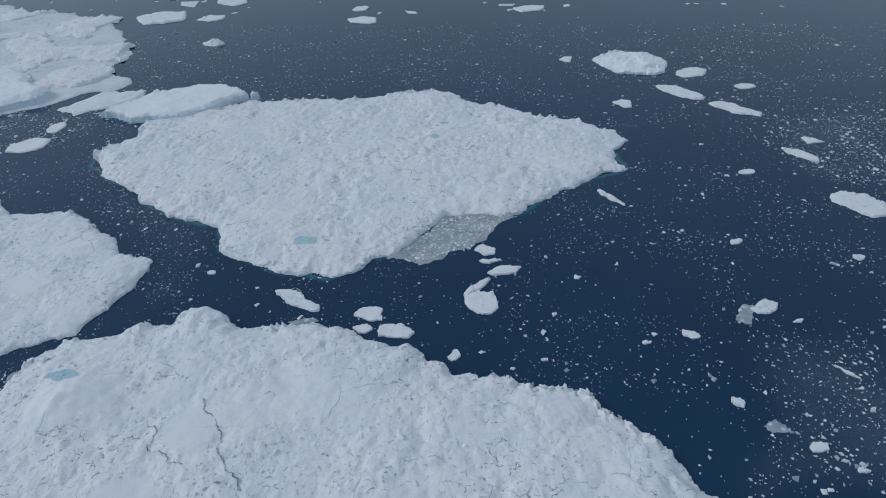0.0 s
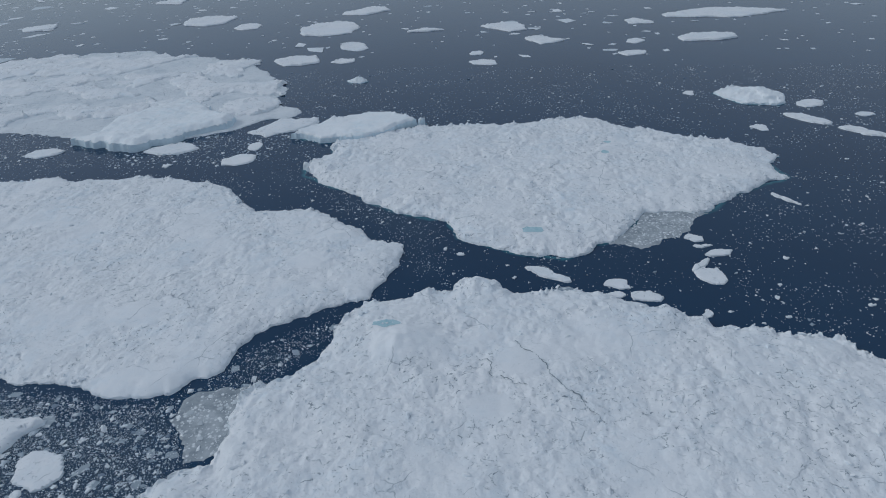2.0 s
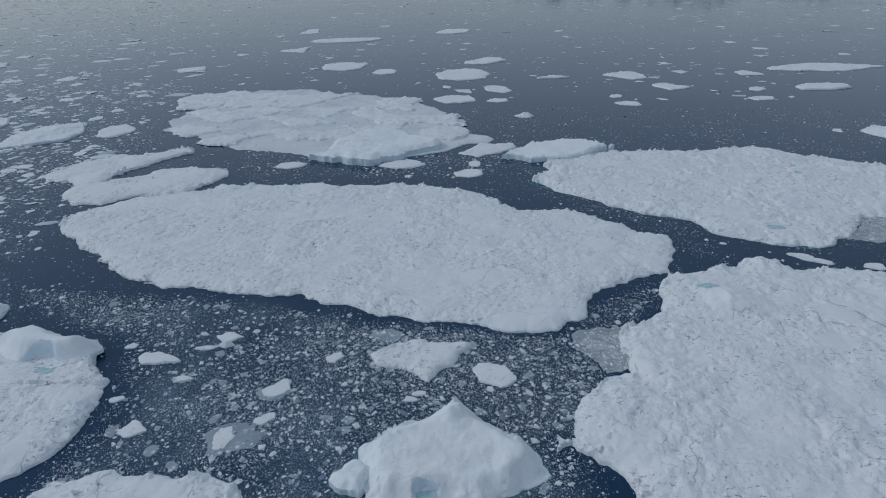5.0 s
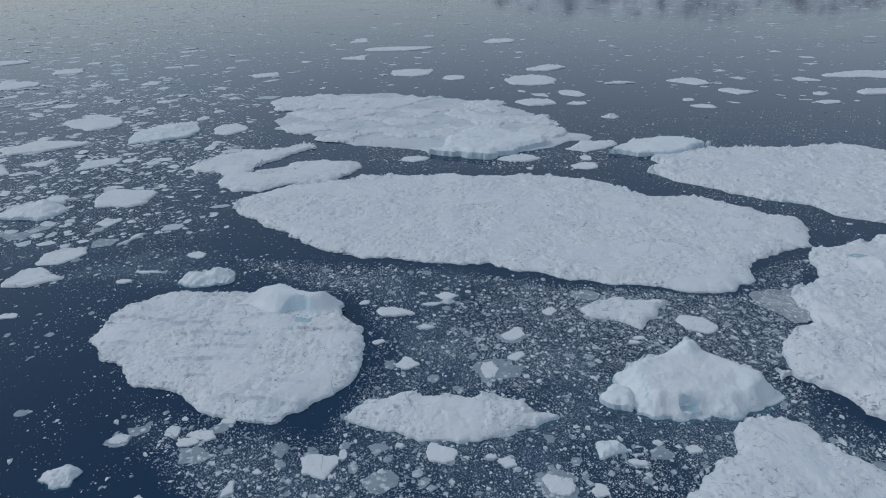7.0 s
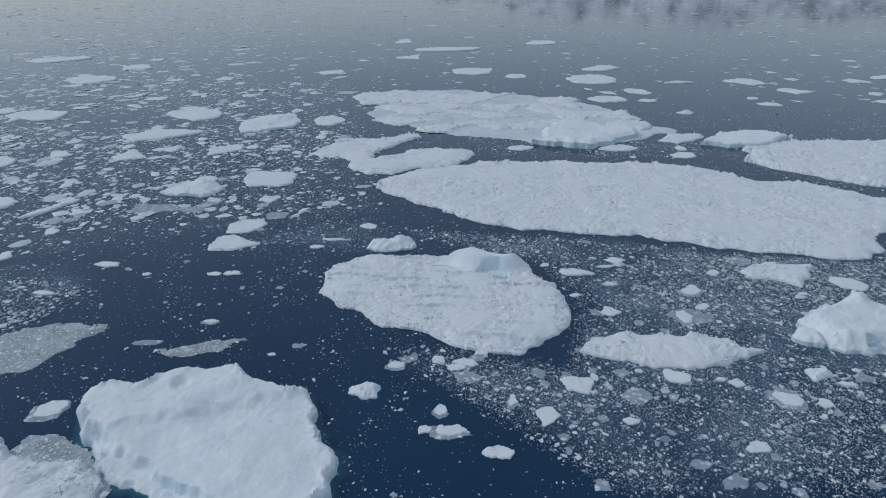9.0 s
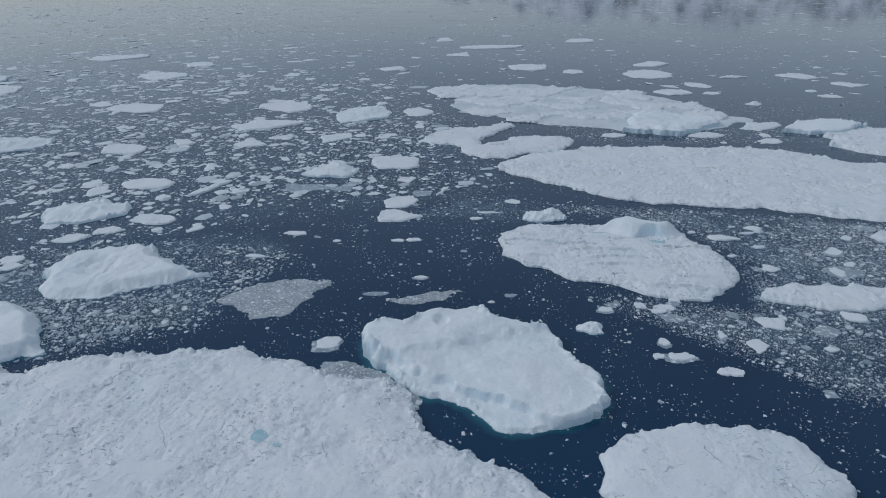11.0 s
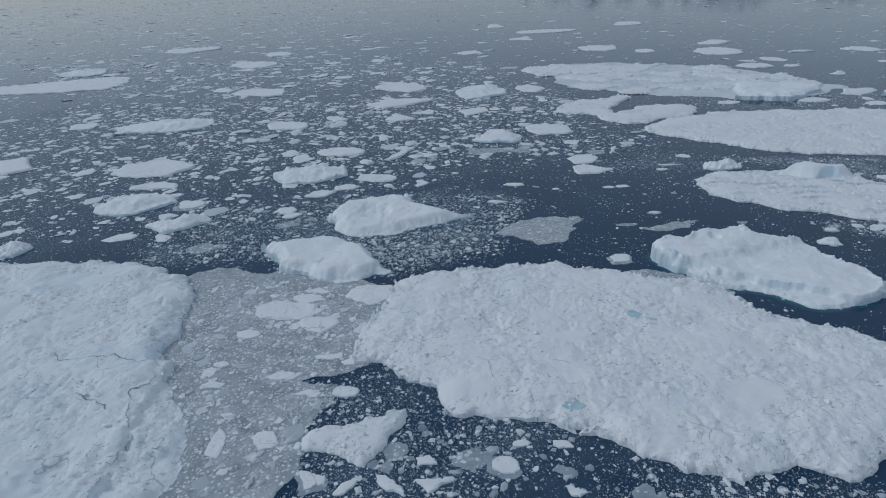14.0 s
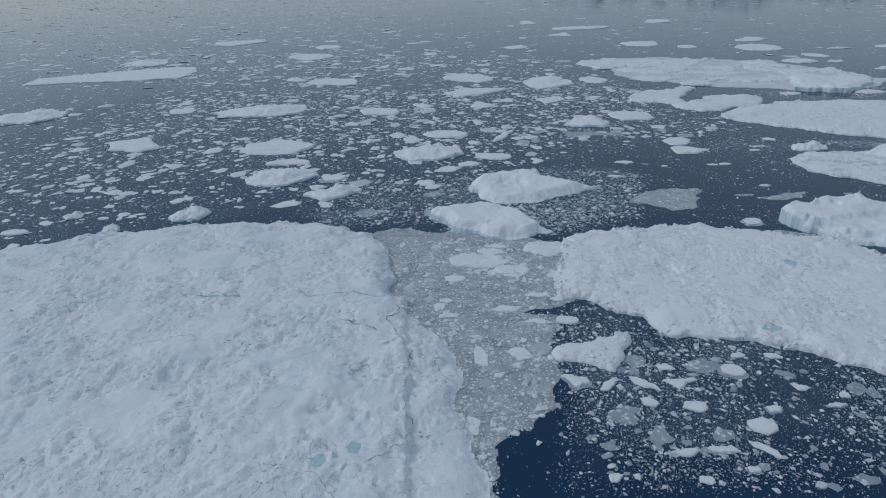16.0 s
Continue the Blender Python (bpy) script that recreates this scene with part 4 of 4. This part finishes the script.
# ---- the sea ----
me = mesh_of("water", [(-9000, -9000, 0), (9000, -9000, 0), (9000, 9000, 0), (-9000, 9000, 0)], [(0, 1, 2, 3)], WATER, False)
tagged(new("water", me), "calm dark blue arctic sea between the ice", "sea", kind="structure")

# ---- the great floes ----
FLOES = "great ice floes"


def floe(corners, label, category="ice floe", **given):
    return tagged(ice("ice_floe", corners, **given), label, category, FLOES)


def berg(corners, label, foot=3.0, **given):
    ob = tagged(ice("iceberg", corners, material=BERG, **given), label, "iceberg", "icebergs")
    if foot:
        drowned_foot(ob, corners, foot, given["seed"])
    return ob


a = floe(FLOE_A, "large diamond-shaped floe of rubbly white ice with a meltwater pool", top=2.2, cell=0.6, seed=11, lumps=1.1, material=SNOW,
         edge=5, rough=1.0, pools=[(213.5, 256, 3.4, 0.6), (251, 314.5, 1.6, 1.2), (255, 326.5, 1.8, 0.7)], rubble=2500, chunks=60, crest=0.9, smooth=-0.1, mounds=[(252, 345, 9, 1.6), (240, 300, 16, 0.8)])
drowned_foot(a, FLOE_A, 1.6, 12)
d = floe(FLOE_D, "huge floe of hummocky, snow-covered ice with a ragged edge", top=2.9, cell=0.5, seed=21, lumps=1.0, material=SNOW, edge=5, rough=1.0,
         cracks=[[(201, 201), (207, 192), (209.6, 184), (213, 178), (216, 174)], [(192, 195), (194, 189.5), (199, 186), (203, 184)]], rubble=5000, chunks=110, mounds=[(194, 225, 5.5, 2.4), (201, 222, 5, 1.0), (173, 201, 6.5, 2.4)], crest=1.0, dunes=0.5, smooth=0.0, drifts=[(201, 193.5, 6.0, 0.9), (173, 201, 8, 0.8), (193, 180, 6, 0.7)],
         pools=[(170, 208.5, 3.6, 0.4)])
floe(FLOE_B, "long flat floe of hummocky ice dusted with grit", top=1.8, cell=0.55, seed=31, lumps=1.2, material=SNOW, edge=4, rough=0.75, streak=(-12, 0.5, 17),
     rubble=4000, chunks=90, crest=0.7, dunes=0.4, smooth=0.1, drifts=[(144.5, 243.5, 6, 0.8), (118, 194, 16, 0.45), (103, 220, 9, 0.6)])
floe(FLOE_HEAD, "hooked floe of smooth snowy ice frozen to its neighbour", top=1.9, cell=0.9, seed=41, material=SNOW, edge=4, rough=0.8, wild=0.14, crest=0.8, chunks=20, rubble=300, smooth=0.3, dunes=0.4)
f = floe(FLOE_F, "broad distant floe of rafted, broken ice sheets", top=0.8, cell=1.4, seed=51, material=RAFT, edge=5, rough=0.9, streak=(10, 0.5, 14))
for k, (x, y, long, deep) in enumerate(RAFTED):
    layer = ice("ice_sheet", blob(x, y, long, deep, 520 + k), 1.5, 1.0, 540 + k, SNOW, edge=3, rough=1.1, crest=0.6, streak=(12, 0.4, 12), keep=False,
                level=0.35 + 0.15 * (k % 4), wild=0.16, chunks=3)
    layer.parent = f
berg(BERG_F, "smooth white berg with a steep ice face at the floe's edge", top=4.2, cell=0.8, seed=55, edge=4, rough=0.8, low=0.55, tilt=(0, -0.02), lumps=0.6, foot=1.5, crest=0.7)
berg(BERG_LOW, "long low tabular berg with a pale blue side", top=3.8, cell=0.6, seed=61, edge=1.5, rough=0.4, low=0.7, foot=1.5, lumps=0.6, crest=0.6, tilt=(0.0, 0.03))
floe(FLOE_MID, "small flat snowy floe wedged between larger ones", top=1.3, cell=1.0, seed=65, material=SNOW, edge=4, rough=0.7)
c = floe(FLOE_C, "rounded floe of creased snowy ice carrying a dome of glacier ice", top=2.0, cell=0.45, seed=71, material=SNOW, edge=4, rough=0.8,
         streak=(-6, 1.5, 7.0), crest=0.5, smooth=0.1, rubble=2200, chunks=30, pools=[(-14.3, 174.6, 3.0, 0.7)], mounds=[(-4, 177.5, 2.0, 2.2)])
mid = np.array(DOME_C).mean(0)
dome = ice("ice_dome", mid + (np.array(DOME_C) - mid) * (1.32, 1.1) + (3.0, 0.0), 5.6, 0.4, 73, BERG, edge=5.5, rough=0.3, wild=0.06, low=0.1, level=1.2, keep=False, lumps=0.2,
           scoops=[(-17.5, 172.8, 7.2, 4.6, 0.22)], crest=0.3)
dome.parent = c
tagged(dome, "smooth rounded lump of glacier ice with a blue hollow")
p = floe(FLOE_P, "lens-shaped floe of lumpy white ice", top=2.1, cell=0.4, seed=81, material=SNOW, edge=3, rough=0.8, crest=0.45, smooth=0.15, rubble=500, chunks=10)
drowned_foot(p, FLOE_P, 1.6, 83)
berg(BERG_H, "peaked berg of smooth white glacier ice with blue hollows", top=4.8, cell=0.4, seed=91, edge=4.5, rough=0.8, low=0.28, lumps=0.4, pools=[(87.3, 131.8, 2.2, 0.6)], crest=1.0, grain=1.2, tilt=(0, 0.07),
     mounds=[(92, 151.5, 3.8, 2.7), (81, 147.5, 2.2, 1.0)], scoops=[(88, 131, 5.5, 1.5, 0.9), (99, 136, 6.5, 0.8, 0.9)], steps=[(105, 139, -30, 1.4, 3.5)])
berg(BERG_H2, "small rounded bergy lump beside a peaked berg", top=2.4, cell=0.4, seed=95, edge=2, rough=0.6, low=0.45, grain=0.6, crest=0.4, foot=1.2, lumps=0.5)
floe(FLOE_E, "small angular floe of snowy ice", top=2.1, cell=0.6, seed=101, material=SNOW, edge=3, rough=0.7, crest=0.5, rubble=600, chunks=12)
berg(BERG_K, "tall blocky berg with a sheer pale blue ice face", top=5.0, cell=0.4, seed=111, edge=1.2, rough=0.5, low=0.75, lumps=0.4, grain=1.3, crest=0.9,
     tilt=(-0.03, 0.02), steps=[(-97, 85.5, -120, 2.6, 1.6), (-96, 98, -70, 1.2, 3.0)], foot=4.0, mounds=[(-112, 105, 5, 0.8), (-100, 110, 4, 0.9), (-84, 110, 6, 1.0)],
     scoops=[(-97, 107, 2.6, 1.2, 0.7), (-85, 99, 8, 0.9, 0.9), (-93, 90, 7, 0.6, 0.9)])
floe(FLOE_Q, "huge floe of hummocky snowy ice with small meltwater pools", top=2.8, cell=0.5, seed=121, lumps=1.0, material=SNOW, edge=5, rough=0.95, crest=0.7, smooth=0.08, dunes=0.4,
     pools=[(-137.3, 62.5, 2.0, 1.1), (-132.5, 60, 1.1, 0.6), (-161.8, 23.8, 2.8, 0.6)], drifts=[(-187, 32, 8, 0.5), (-158, 52, 6, 0.6), (-118.5, 27, 7, 0.7)], rubble=6000, chunks=120)
floe(FLOE_R, "smooth snow-covered floe at the end of a dark lead", top=2.7, cell=0.55, seed=131, material=SNOW, edge=5, rough=0.5, smooth=0.4, dunes=0.3, crest=0.4, rubble=500, chunks=8, pools=[(-59.3, 34.7, 1.3, 0.6)])
floe(FLOE_S, "vast floe of rough blue-white ice with snow drifts", top=3.2, cell=0.55, seed=141, lumps=1.0, material=BLUE_SNOW, edge=4, rough=1.25, smooth=0.14, dunes=0.6, crest=0.5,
     rubble=6000, chunks=120, pools=[(-280.3, -23.5, 1.5, 1.3), (-273.2, -20.5, 1.6, 1.2), (-327, 47, 2.0, 0.4)], drifts=[(-281, 3, 7, 1.0), (-292, -5, 8, 0.6), (-322, 17, 6, 0.7), (-327, -4, 5, 1.0), (-318, 94, 12, 0.5), (-337, 74, 13, 0.6)],
     steps=[(-264.5, 10, 4, 1.3, 1.5)],
     cracks=[[(-270.2, 48), (-271, 33), (-266, 22), (-263.2, 11), (-263.3, 0), (-261.1, -15), (-266.3, -22), (-271, -28)], [(-334, 50), (-330, 48.5), (-327.5, 49.8), (-322, 47.4), (-318, 48.2)],
             [(-322, 53), (-321.6, 50), (-319, 46.5)], [(-300, 50), (-293, 47), (-283, 49), (-276, 46)], [(-285, 33), (-279, 29), (-273, 25)]],
     mounds=[(-283, 3, 6, 1.6), (-322, 18, 5, 0.9)], scoops=[(-283, -9, 6, 0.9, 0.5), (-324, 9, 5, 1.2, 0.5), (-274, 6, 4, 0.8, 0.5), (-321, 48, 3, 0.8, 0.5)])
berg(BERG_U, "squat white berg with a smooth broken side", top=4.6, cell=0.6, seed=151, edge=3.5, rough=0.6, low=0.35, lumps=0.4, tilt=(-0.01, 0.04), grain=1.3, crest=0.9,
     scoops=[(-226.5, 92.5, 6.5, 2.4, 0.5)], steps=[(-216.5, 106, -10, 1.2, 1.2)], foot=2)
berg(BERG_V, "ridged white berg tapering to a low tongue of ice", top=3.7, cell=0.5, seed=161, edge=5.0, rough=0.75, low=0.2, lumps=0.6, tilt=(-0.01, 0.06), grain=1.2, crest=1.0,
     scoops=[(-222, 150, 8, 1.6, 0.5)], mounds=[(-213, 164, 5, 1.0)], foot=2)
floe(PLATE_X, "thin flat plate of snowy ice in the slush", top=0.7, cell=0.6, seed=171, material=SNOW, edge=2, rough=0.3)
floe(FLOE_Y, "angular white floe among loose pans", top=1.6, cell=0.45, seed=175, material=SNOW, edge=1.6, rough=0.6, smooth=0.3, crest=0.3, rubble=300, chunks=8)
floe(FLOE_TRI, "kite-shaped white floe in brash ice", top=1.7, cell=0.5, seed=181, material=SNOW, edge=2, rough=0.8, crest=0.4, rubble=300, chunks=8)

# ---- slush frozen between the floes ----
for corners, label, seed in ((SLUSH_A, "grey slush frozen into a bay of a floe", 201), (SLUSH_D, "thin grey slush beside a floe", 203),
                             (SLUSH_N, "pan of grey slush with white lumps", 205), (LIP_Q, "grey slush caught between a floe and a berg", 211),
                             (LIP_Q_END, "thin tongue of grey slush at a floe's brink", 213), (SLUSH_THIN, "narrow streak of grey slush", 207)):
    tagged(slush("slush_pan", corners, seed, keep=True), label, "slush", "slush pans")
    bits("ice_crumbs", *strewn(corners, 1.3, 0.3, 2.6, seed + 1, 2.0, clear=False, fade=1.0), seed, LUMP, "white lumps frozen into grey slush", "brash ice", 0.1, 0.12)
tagged(slush("slush_field", [(x - 7 if x < -250 and y < 60 else x, y + 8 if y > 90 else y) for x, y in SLUSH_W], 209, cell=1.0), "wide field of grey slush packed with ice crumbs", "slush")

field = bpy.data.objects["slush_field"]
crack(field, [(-275, 101), (-270, 98.5), (-262, 94.2), (-257, 92), (-252, 89), (-243, 87)], np.array([(-258.0, 94.0), (-256.0, 92.0), (-259.0, 93.0)]), np.array([0.16, 0.16, 0.16]), 291)

# ---- small floes, bergy bits and thin pans, one by one ----
seed = 1000
for x, y, long, deep in BERGY_BITS_1:
    seed += 1
    size = max(0.35, min(0.9, long / 45))
    corners = blob(x, y, long, deep, seed)
    ob = ice("bergy_bit", corners, min(0.085 * long, 1.9), size, seed, BERG, edge=0.35 * deep, rough=0.09 * min(long, 12), low=0.3, lumps=0.8,
             grain=max(0.16, min(0.6, long / 40)), wild=0.07, crest=0.05 * min(long, 16), mounds=[(x + 0.14 * long, y + 0.12 * deep, 0.16 * long, min(0.07 * long, 1.6)), (x - 0.2 * long, y, 0.12 * long, min(0.03 * long, 0.7))])
    drowned_foot(ob, corners, min(1.6, 0.1 * long), seed)
    tagged(ob, "small white berg afloat with a rounded, broken top" if long < 22 else "long white berg with an uneven crest", "iceberg", "bergy bits")
for x, y, long, deep in SMALL_FLOES_1 + SMALL_FLOES_2 + SMALL_FLOES_3 + SMALL_FLOES_4 + SMALL_FLOES_5 + SMALL_FLOES_6 + SMALL_FLOES_7 + SMALL_FLOES_8 + SMALL_FLOES_9 + SMALL_FLOES_10 + SMALL_FLOES_11:
    seed += 1
    size = max(0.28, min(1.2, long / 20))
    ob = ice("small_floe", blob(x, y, long, deep, seed), min(0.22 + 0.025 * long, 1.2), size, seed, SNOW, edge=0.06 * deep + 0.25, rough=min(0.025 * long, 0.5),
             low=0.7, lumps=0.4, wild=0.055, grain=0.5, crest=min(0.018 * long, 0.4))
    if long < 16 and seed % 3 == 0 and y < 175:
        lip = slush("awash_lip", blob(x - 0.06 * long, y - 0.1 * deep, 1.3 * long, 1.35 * deep, seed), seed, PAN, max(0.45, long / 14), 0.05)
        lip.parent = ob
        tagged(lip, "soaked grey ice just awash")
    tagged(ob, "small angular white floe with a snowy top" if long < 9 else "flat white floe with a lumpy snow cover" if long < 25
           else "long distant floe of flat white ice", "ice floe", "small floes")
for x, y, long, deep, turn in SLANTED:
    seed += 1
    ob = ice("small_floe", blob(x, y, long, deep, seed, 7, radians(turn)), min(0.25 + 0.03 * long, 1.0), max(0.28, min(0.8, long / 22)), seed, SNOW,
             edge=0.08 * deep + 0.25, rough=min(0.04 * long, 0.5), low=0.7, lumps=0.3, wild=0.09)
    tagged(ob, "narrow white splinter of a floe", "ice floe", "small floes")
for x, y, long, deep in THIN_PANS_1 + THIN_PANS_2 + THIN_PANS_3:
    seed += 1
    ob = slush("thin_pan", blob(x, y, long, deep, seed), seed, PAN, max(0.5, long / 16), 0.06)
    tagged(ob, "thin soaked pan of grey ice awash in the sea", "ice pan", "thin pans")

# ---- loose ice past counting ----
MID_PANS = [(-420, 130), (-260, 150), (-60, 150), (-40, 330), (-420, 330)]
MID_SEA = [(-520, 60), (-330, 125), (-260, 150), (-170, 200), (-60, 240), (-80, 420), (-520, 420)]
BEHIND = [(-310, 104), (-262, 108), (-210, 92), (-170, 112), (-150, 170), (-210, 185), (-330, 165)]
WEST = [(-68, 238), (-110, 296), (-133, 347), (-185, 365), (-158, 255), (-111, 200), (-78, 195), (-40, 203), (-24, 215)]
for corners, far in ((BRASH_5, 8), (BRASH_6, 9), (BRASH_7, 10), (MID_SEA, 11), (BEHIND, 6), (WEST, 7), (BRASH_1, 1), (BRASH_3, 2), (BRASH_4, 3), (BRASH_8, 4), (BRASH_9, 5)):
    film(corners, 300 + far, 0.45 if far > 7 else 0.3 if far == 4 else 0.6 if far == 2 else 0.9)
for corners, per, low, high, label in (
        (BRASH_1, 8.5, 0.17, 2.6, "dense brash ice crumbled between the floes"), (BRASH_2, 0.065, 1.2, 15.0, "belt of broken floes and brash"),
        (BRASH_3, 6.0, 0.17, 2.6, "brash ice and small pans in a dark lead"), (BRASH_4, 5.0, 0.18, 2.5, "brash ice in a narrow lead"),
        (BRASH_5, 0.9, 0.35, 2.5, "scattered brash ice on open water"), (BRASH_6, 0.5, 0.3, 1.8, "thin string of brash ice"),
        (BRASH_7, 0.7, 0.3, 2.2, "scattered brash ice on open water"), (BRASH_8, 0.7, 0.25, 2.4, "loose brash ice along a floe"),
        (BRASH_9, 2.6, 0.3, 6.0, "brash ice packed behind a berg"), (WEST, 0.45, 0.3, 4.0, "thin brash ice and frazil off a floe's end"), (BEHIND, 2.2, 0.25, 4.0, "brash ice drifting round two bergs"), (BRASH_10, 0.5, 0.5, 3.0, "brash ice in the lead between floes")):
    seed += 1
    wide = high > 10
    bits("brash_ice", *strewn(corners, per, low, high, seed, 1.6 if wide else 2.35, clump=0.85, fade=40.0 if wide else 6.0), seed, LUMP if wide else CHIP, label, "brash ice",
         0.05 if wide else 0.16, k=6 if wide else 4)
for corners, per in ((BRASH_1, 0.045), (BRASH_3, 0.05), (BRASH_9, 0.09), (BEHIND, 0.09), (MID_PANS, 0.016), (BRASH_4, 0.03)):
    seed += 1
    bits("grey_pans", *strewn(corners, per, 1.2, 5.0, seed, 1.8), seed, PAN, "thin soaked pans of grey ice in the brash", "ice pans", 0.02)
for corners, per in ((BRASH_1, 0.05), (BRASH_3, 0.07), (BRASH_9, 0.11), (BRASH_4, 0.03), (BEHIND, 0.12)):
    seed += 1
    bits("brash_ice", *strewn(corners, per, 0.8, 3.6, seed, 2.2, 0.7), seed, CHIP, "larger white lumps of ice among the brash", "brash ice", 0.13)
seed += 1
bits("brash_ice", *strewn(SLUSH_W, 4.5, 0.22, 4.0, seed, 2.0, clear=True, fade=2.0), seed, LUMP, "white crumbs of ice set in slush", "brash ice", 0.12, 0.10, 5)
seed += 1
bits("slush_plates", *strewn(SLUSH_W, 0.05, 1.6, 8.0, seed, 1.7, 0.8, fade=3.0), seed, LUMP, "flat pale plates of ice frozen into slush", "ice pans", 0.012, 0.13)
NEAR_SEA = [(-480, -60), (-300, -130), (120, 40), (420, 130), (520, 420), (150, 480), (-480, 420)]
seed += 1
bits("ice_crumbs", *strewn(NEAR_SEA, 0.42, 0.24, 2.2, seed, 2.0, 1.0, gather=0.93), seed, CHIP, "tiny crumbs of ice adrift on open water", "brash ice", k=4)
FAR_SEA = [(-480, 420), (150, 480), (520, 420), (900, 700), (1300, 1900), (900, 3800), (-2600, 3800), (-1400, 900)]
seed += 1
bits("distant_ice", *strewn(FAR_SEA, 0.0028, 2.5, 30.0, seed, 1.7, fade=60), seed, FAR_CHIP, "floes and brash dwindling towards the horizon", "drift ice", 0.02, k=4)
seed += 1
bits("brash_ice", *strewn(MID_SEA, 0.24, 0.4, 9.0, seed, 1.6, 0.9, fade=30, gather=0.5), seed, LUMP, "small pans and brash drifting between bergs", "brash ice", 0.06, k=5)
seed += 1
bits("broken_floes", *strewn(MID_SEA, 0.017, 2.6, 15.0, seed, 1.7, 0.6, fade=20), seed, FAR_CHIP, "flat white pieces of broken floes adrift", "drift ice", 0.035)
FAR_WEST = [(-500, 95), (-400, 170), (-360, 260), (-430, 360), (-720, 640), (-1300, 760), (-1000, 250)]
seed += 1
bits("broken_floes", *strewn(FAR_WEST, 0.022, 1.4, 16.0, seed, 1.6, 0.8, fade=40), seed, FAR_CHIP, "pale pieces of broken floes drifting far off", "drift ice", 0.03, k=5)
FAR_LEFT = [(-480, 330), (-60, 420), (-200, 900), (-600, 2600), (-2200, 2600), (-1000, 600)]
seed += 1
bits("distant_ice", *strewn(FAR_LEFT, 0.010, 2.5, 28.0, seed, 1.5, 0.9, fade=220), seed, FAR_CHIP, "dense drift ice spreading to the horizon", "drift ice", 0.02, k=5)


# ---- far mountains ----
def mountains():
    """A coast of snowy rock across the water: ridges on an arc far off."""
    turn, out = np.meshgrid(np.radians(np.linspace(-3.0, 44.0, 320)), np.linspace(3900, 4700, 26))
    x, y = out * np.sin(turn), out * np.cos(turn)
    rise = ease((out - 3900) / 500)
    share = 0.45 + 0.55 * ease((np.degrees(turn) - 1.0) / 8)
    crest = 165 + 75 * swell(x, y, 700, 5) + 60 * swell(x, y, 260, 6) + 30 * swell(x, y, 110, 7) + 12 * swell(x, y, 50, 8)
    crest += 60 * np.exp(-((np.degrees(turn) - 17.5) / 3.5) ** 2)
    z = crest * rise * share - 4
    ny, nx = x.shape
    a = (np.arange(ny - 1)[:, None] * nx + np.arange(nx - 1)).ravel()
    return mesh_of("mountains", np.stack([x.ravel(), y.ravel(), z.ravel()], 1), np.stack([a, a + nx, a + nx + 1, a + 1], 1), ROCK)


tagged(new("backdrop", mountains()), "far rocky coast streaked with snow", "mountains", kind="structure")
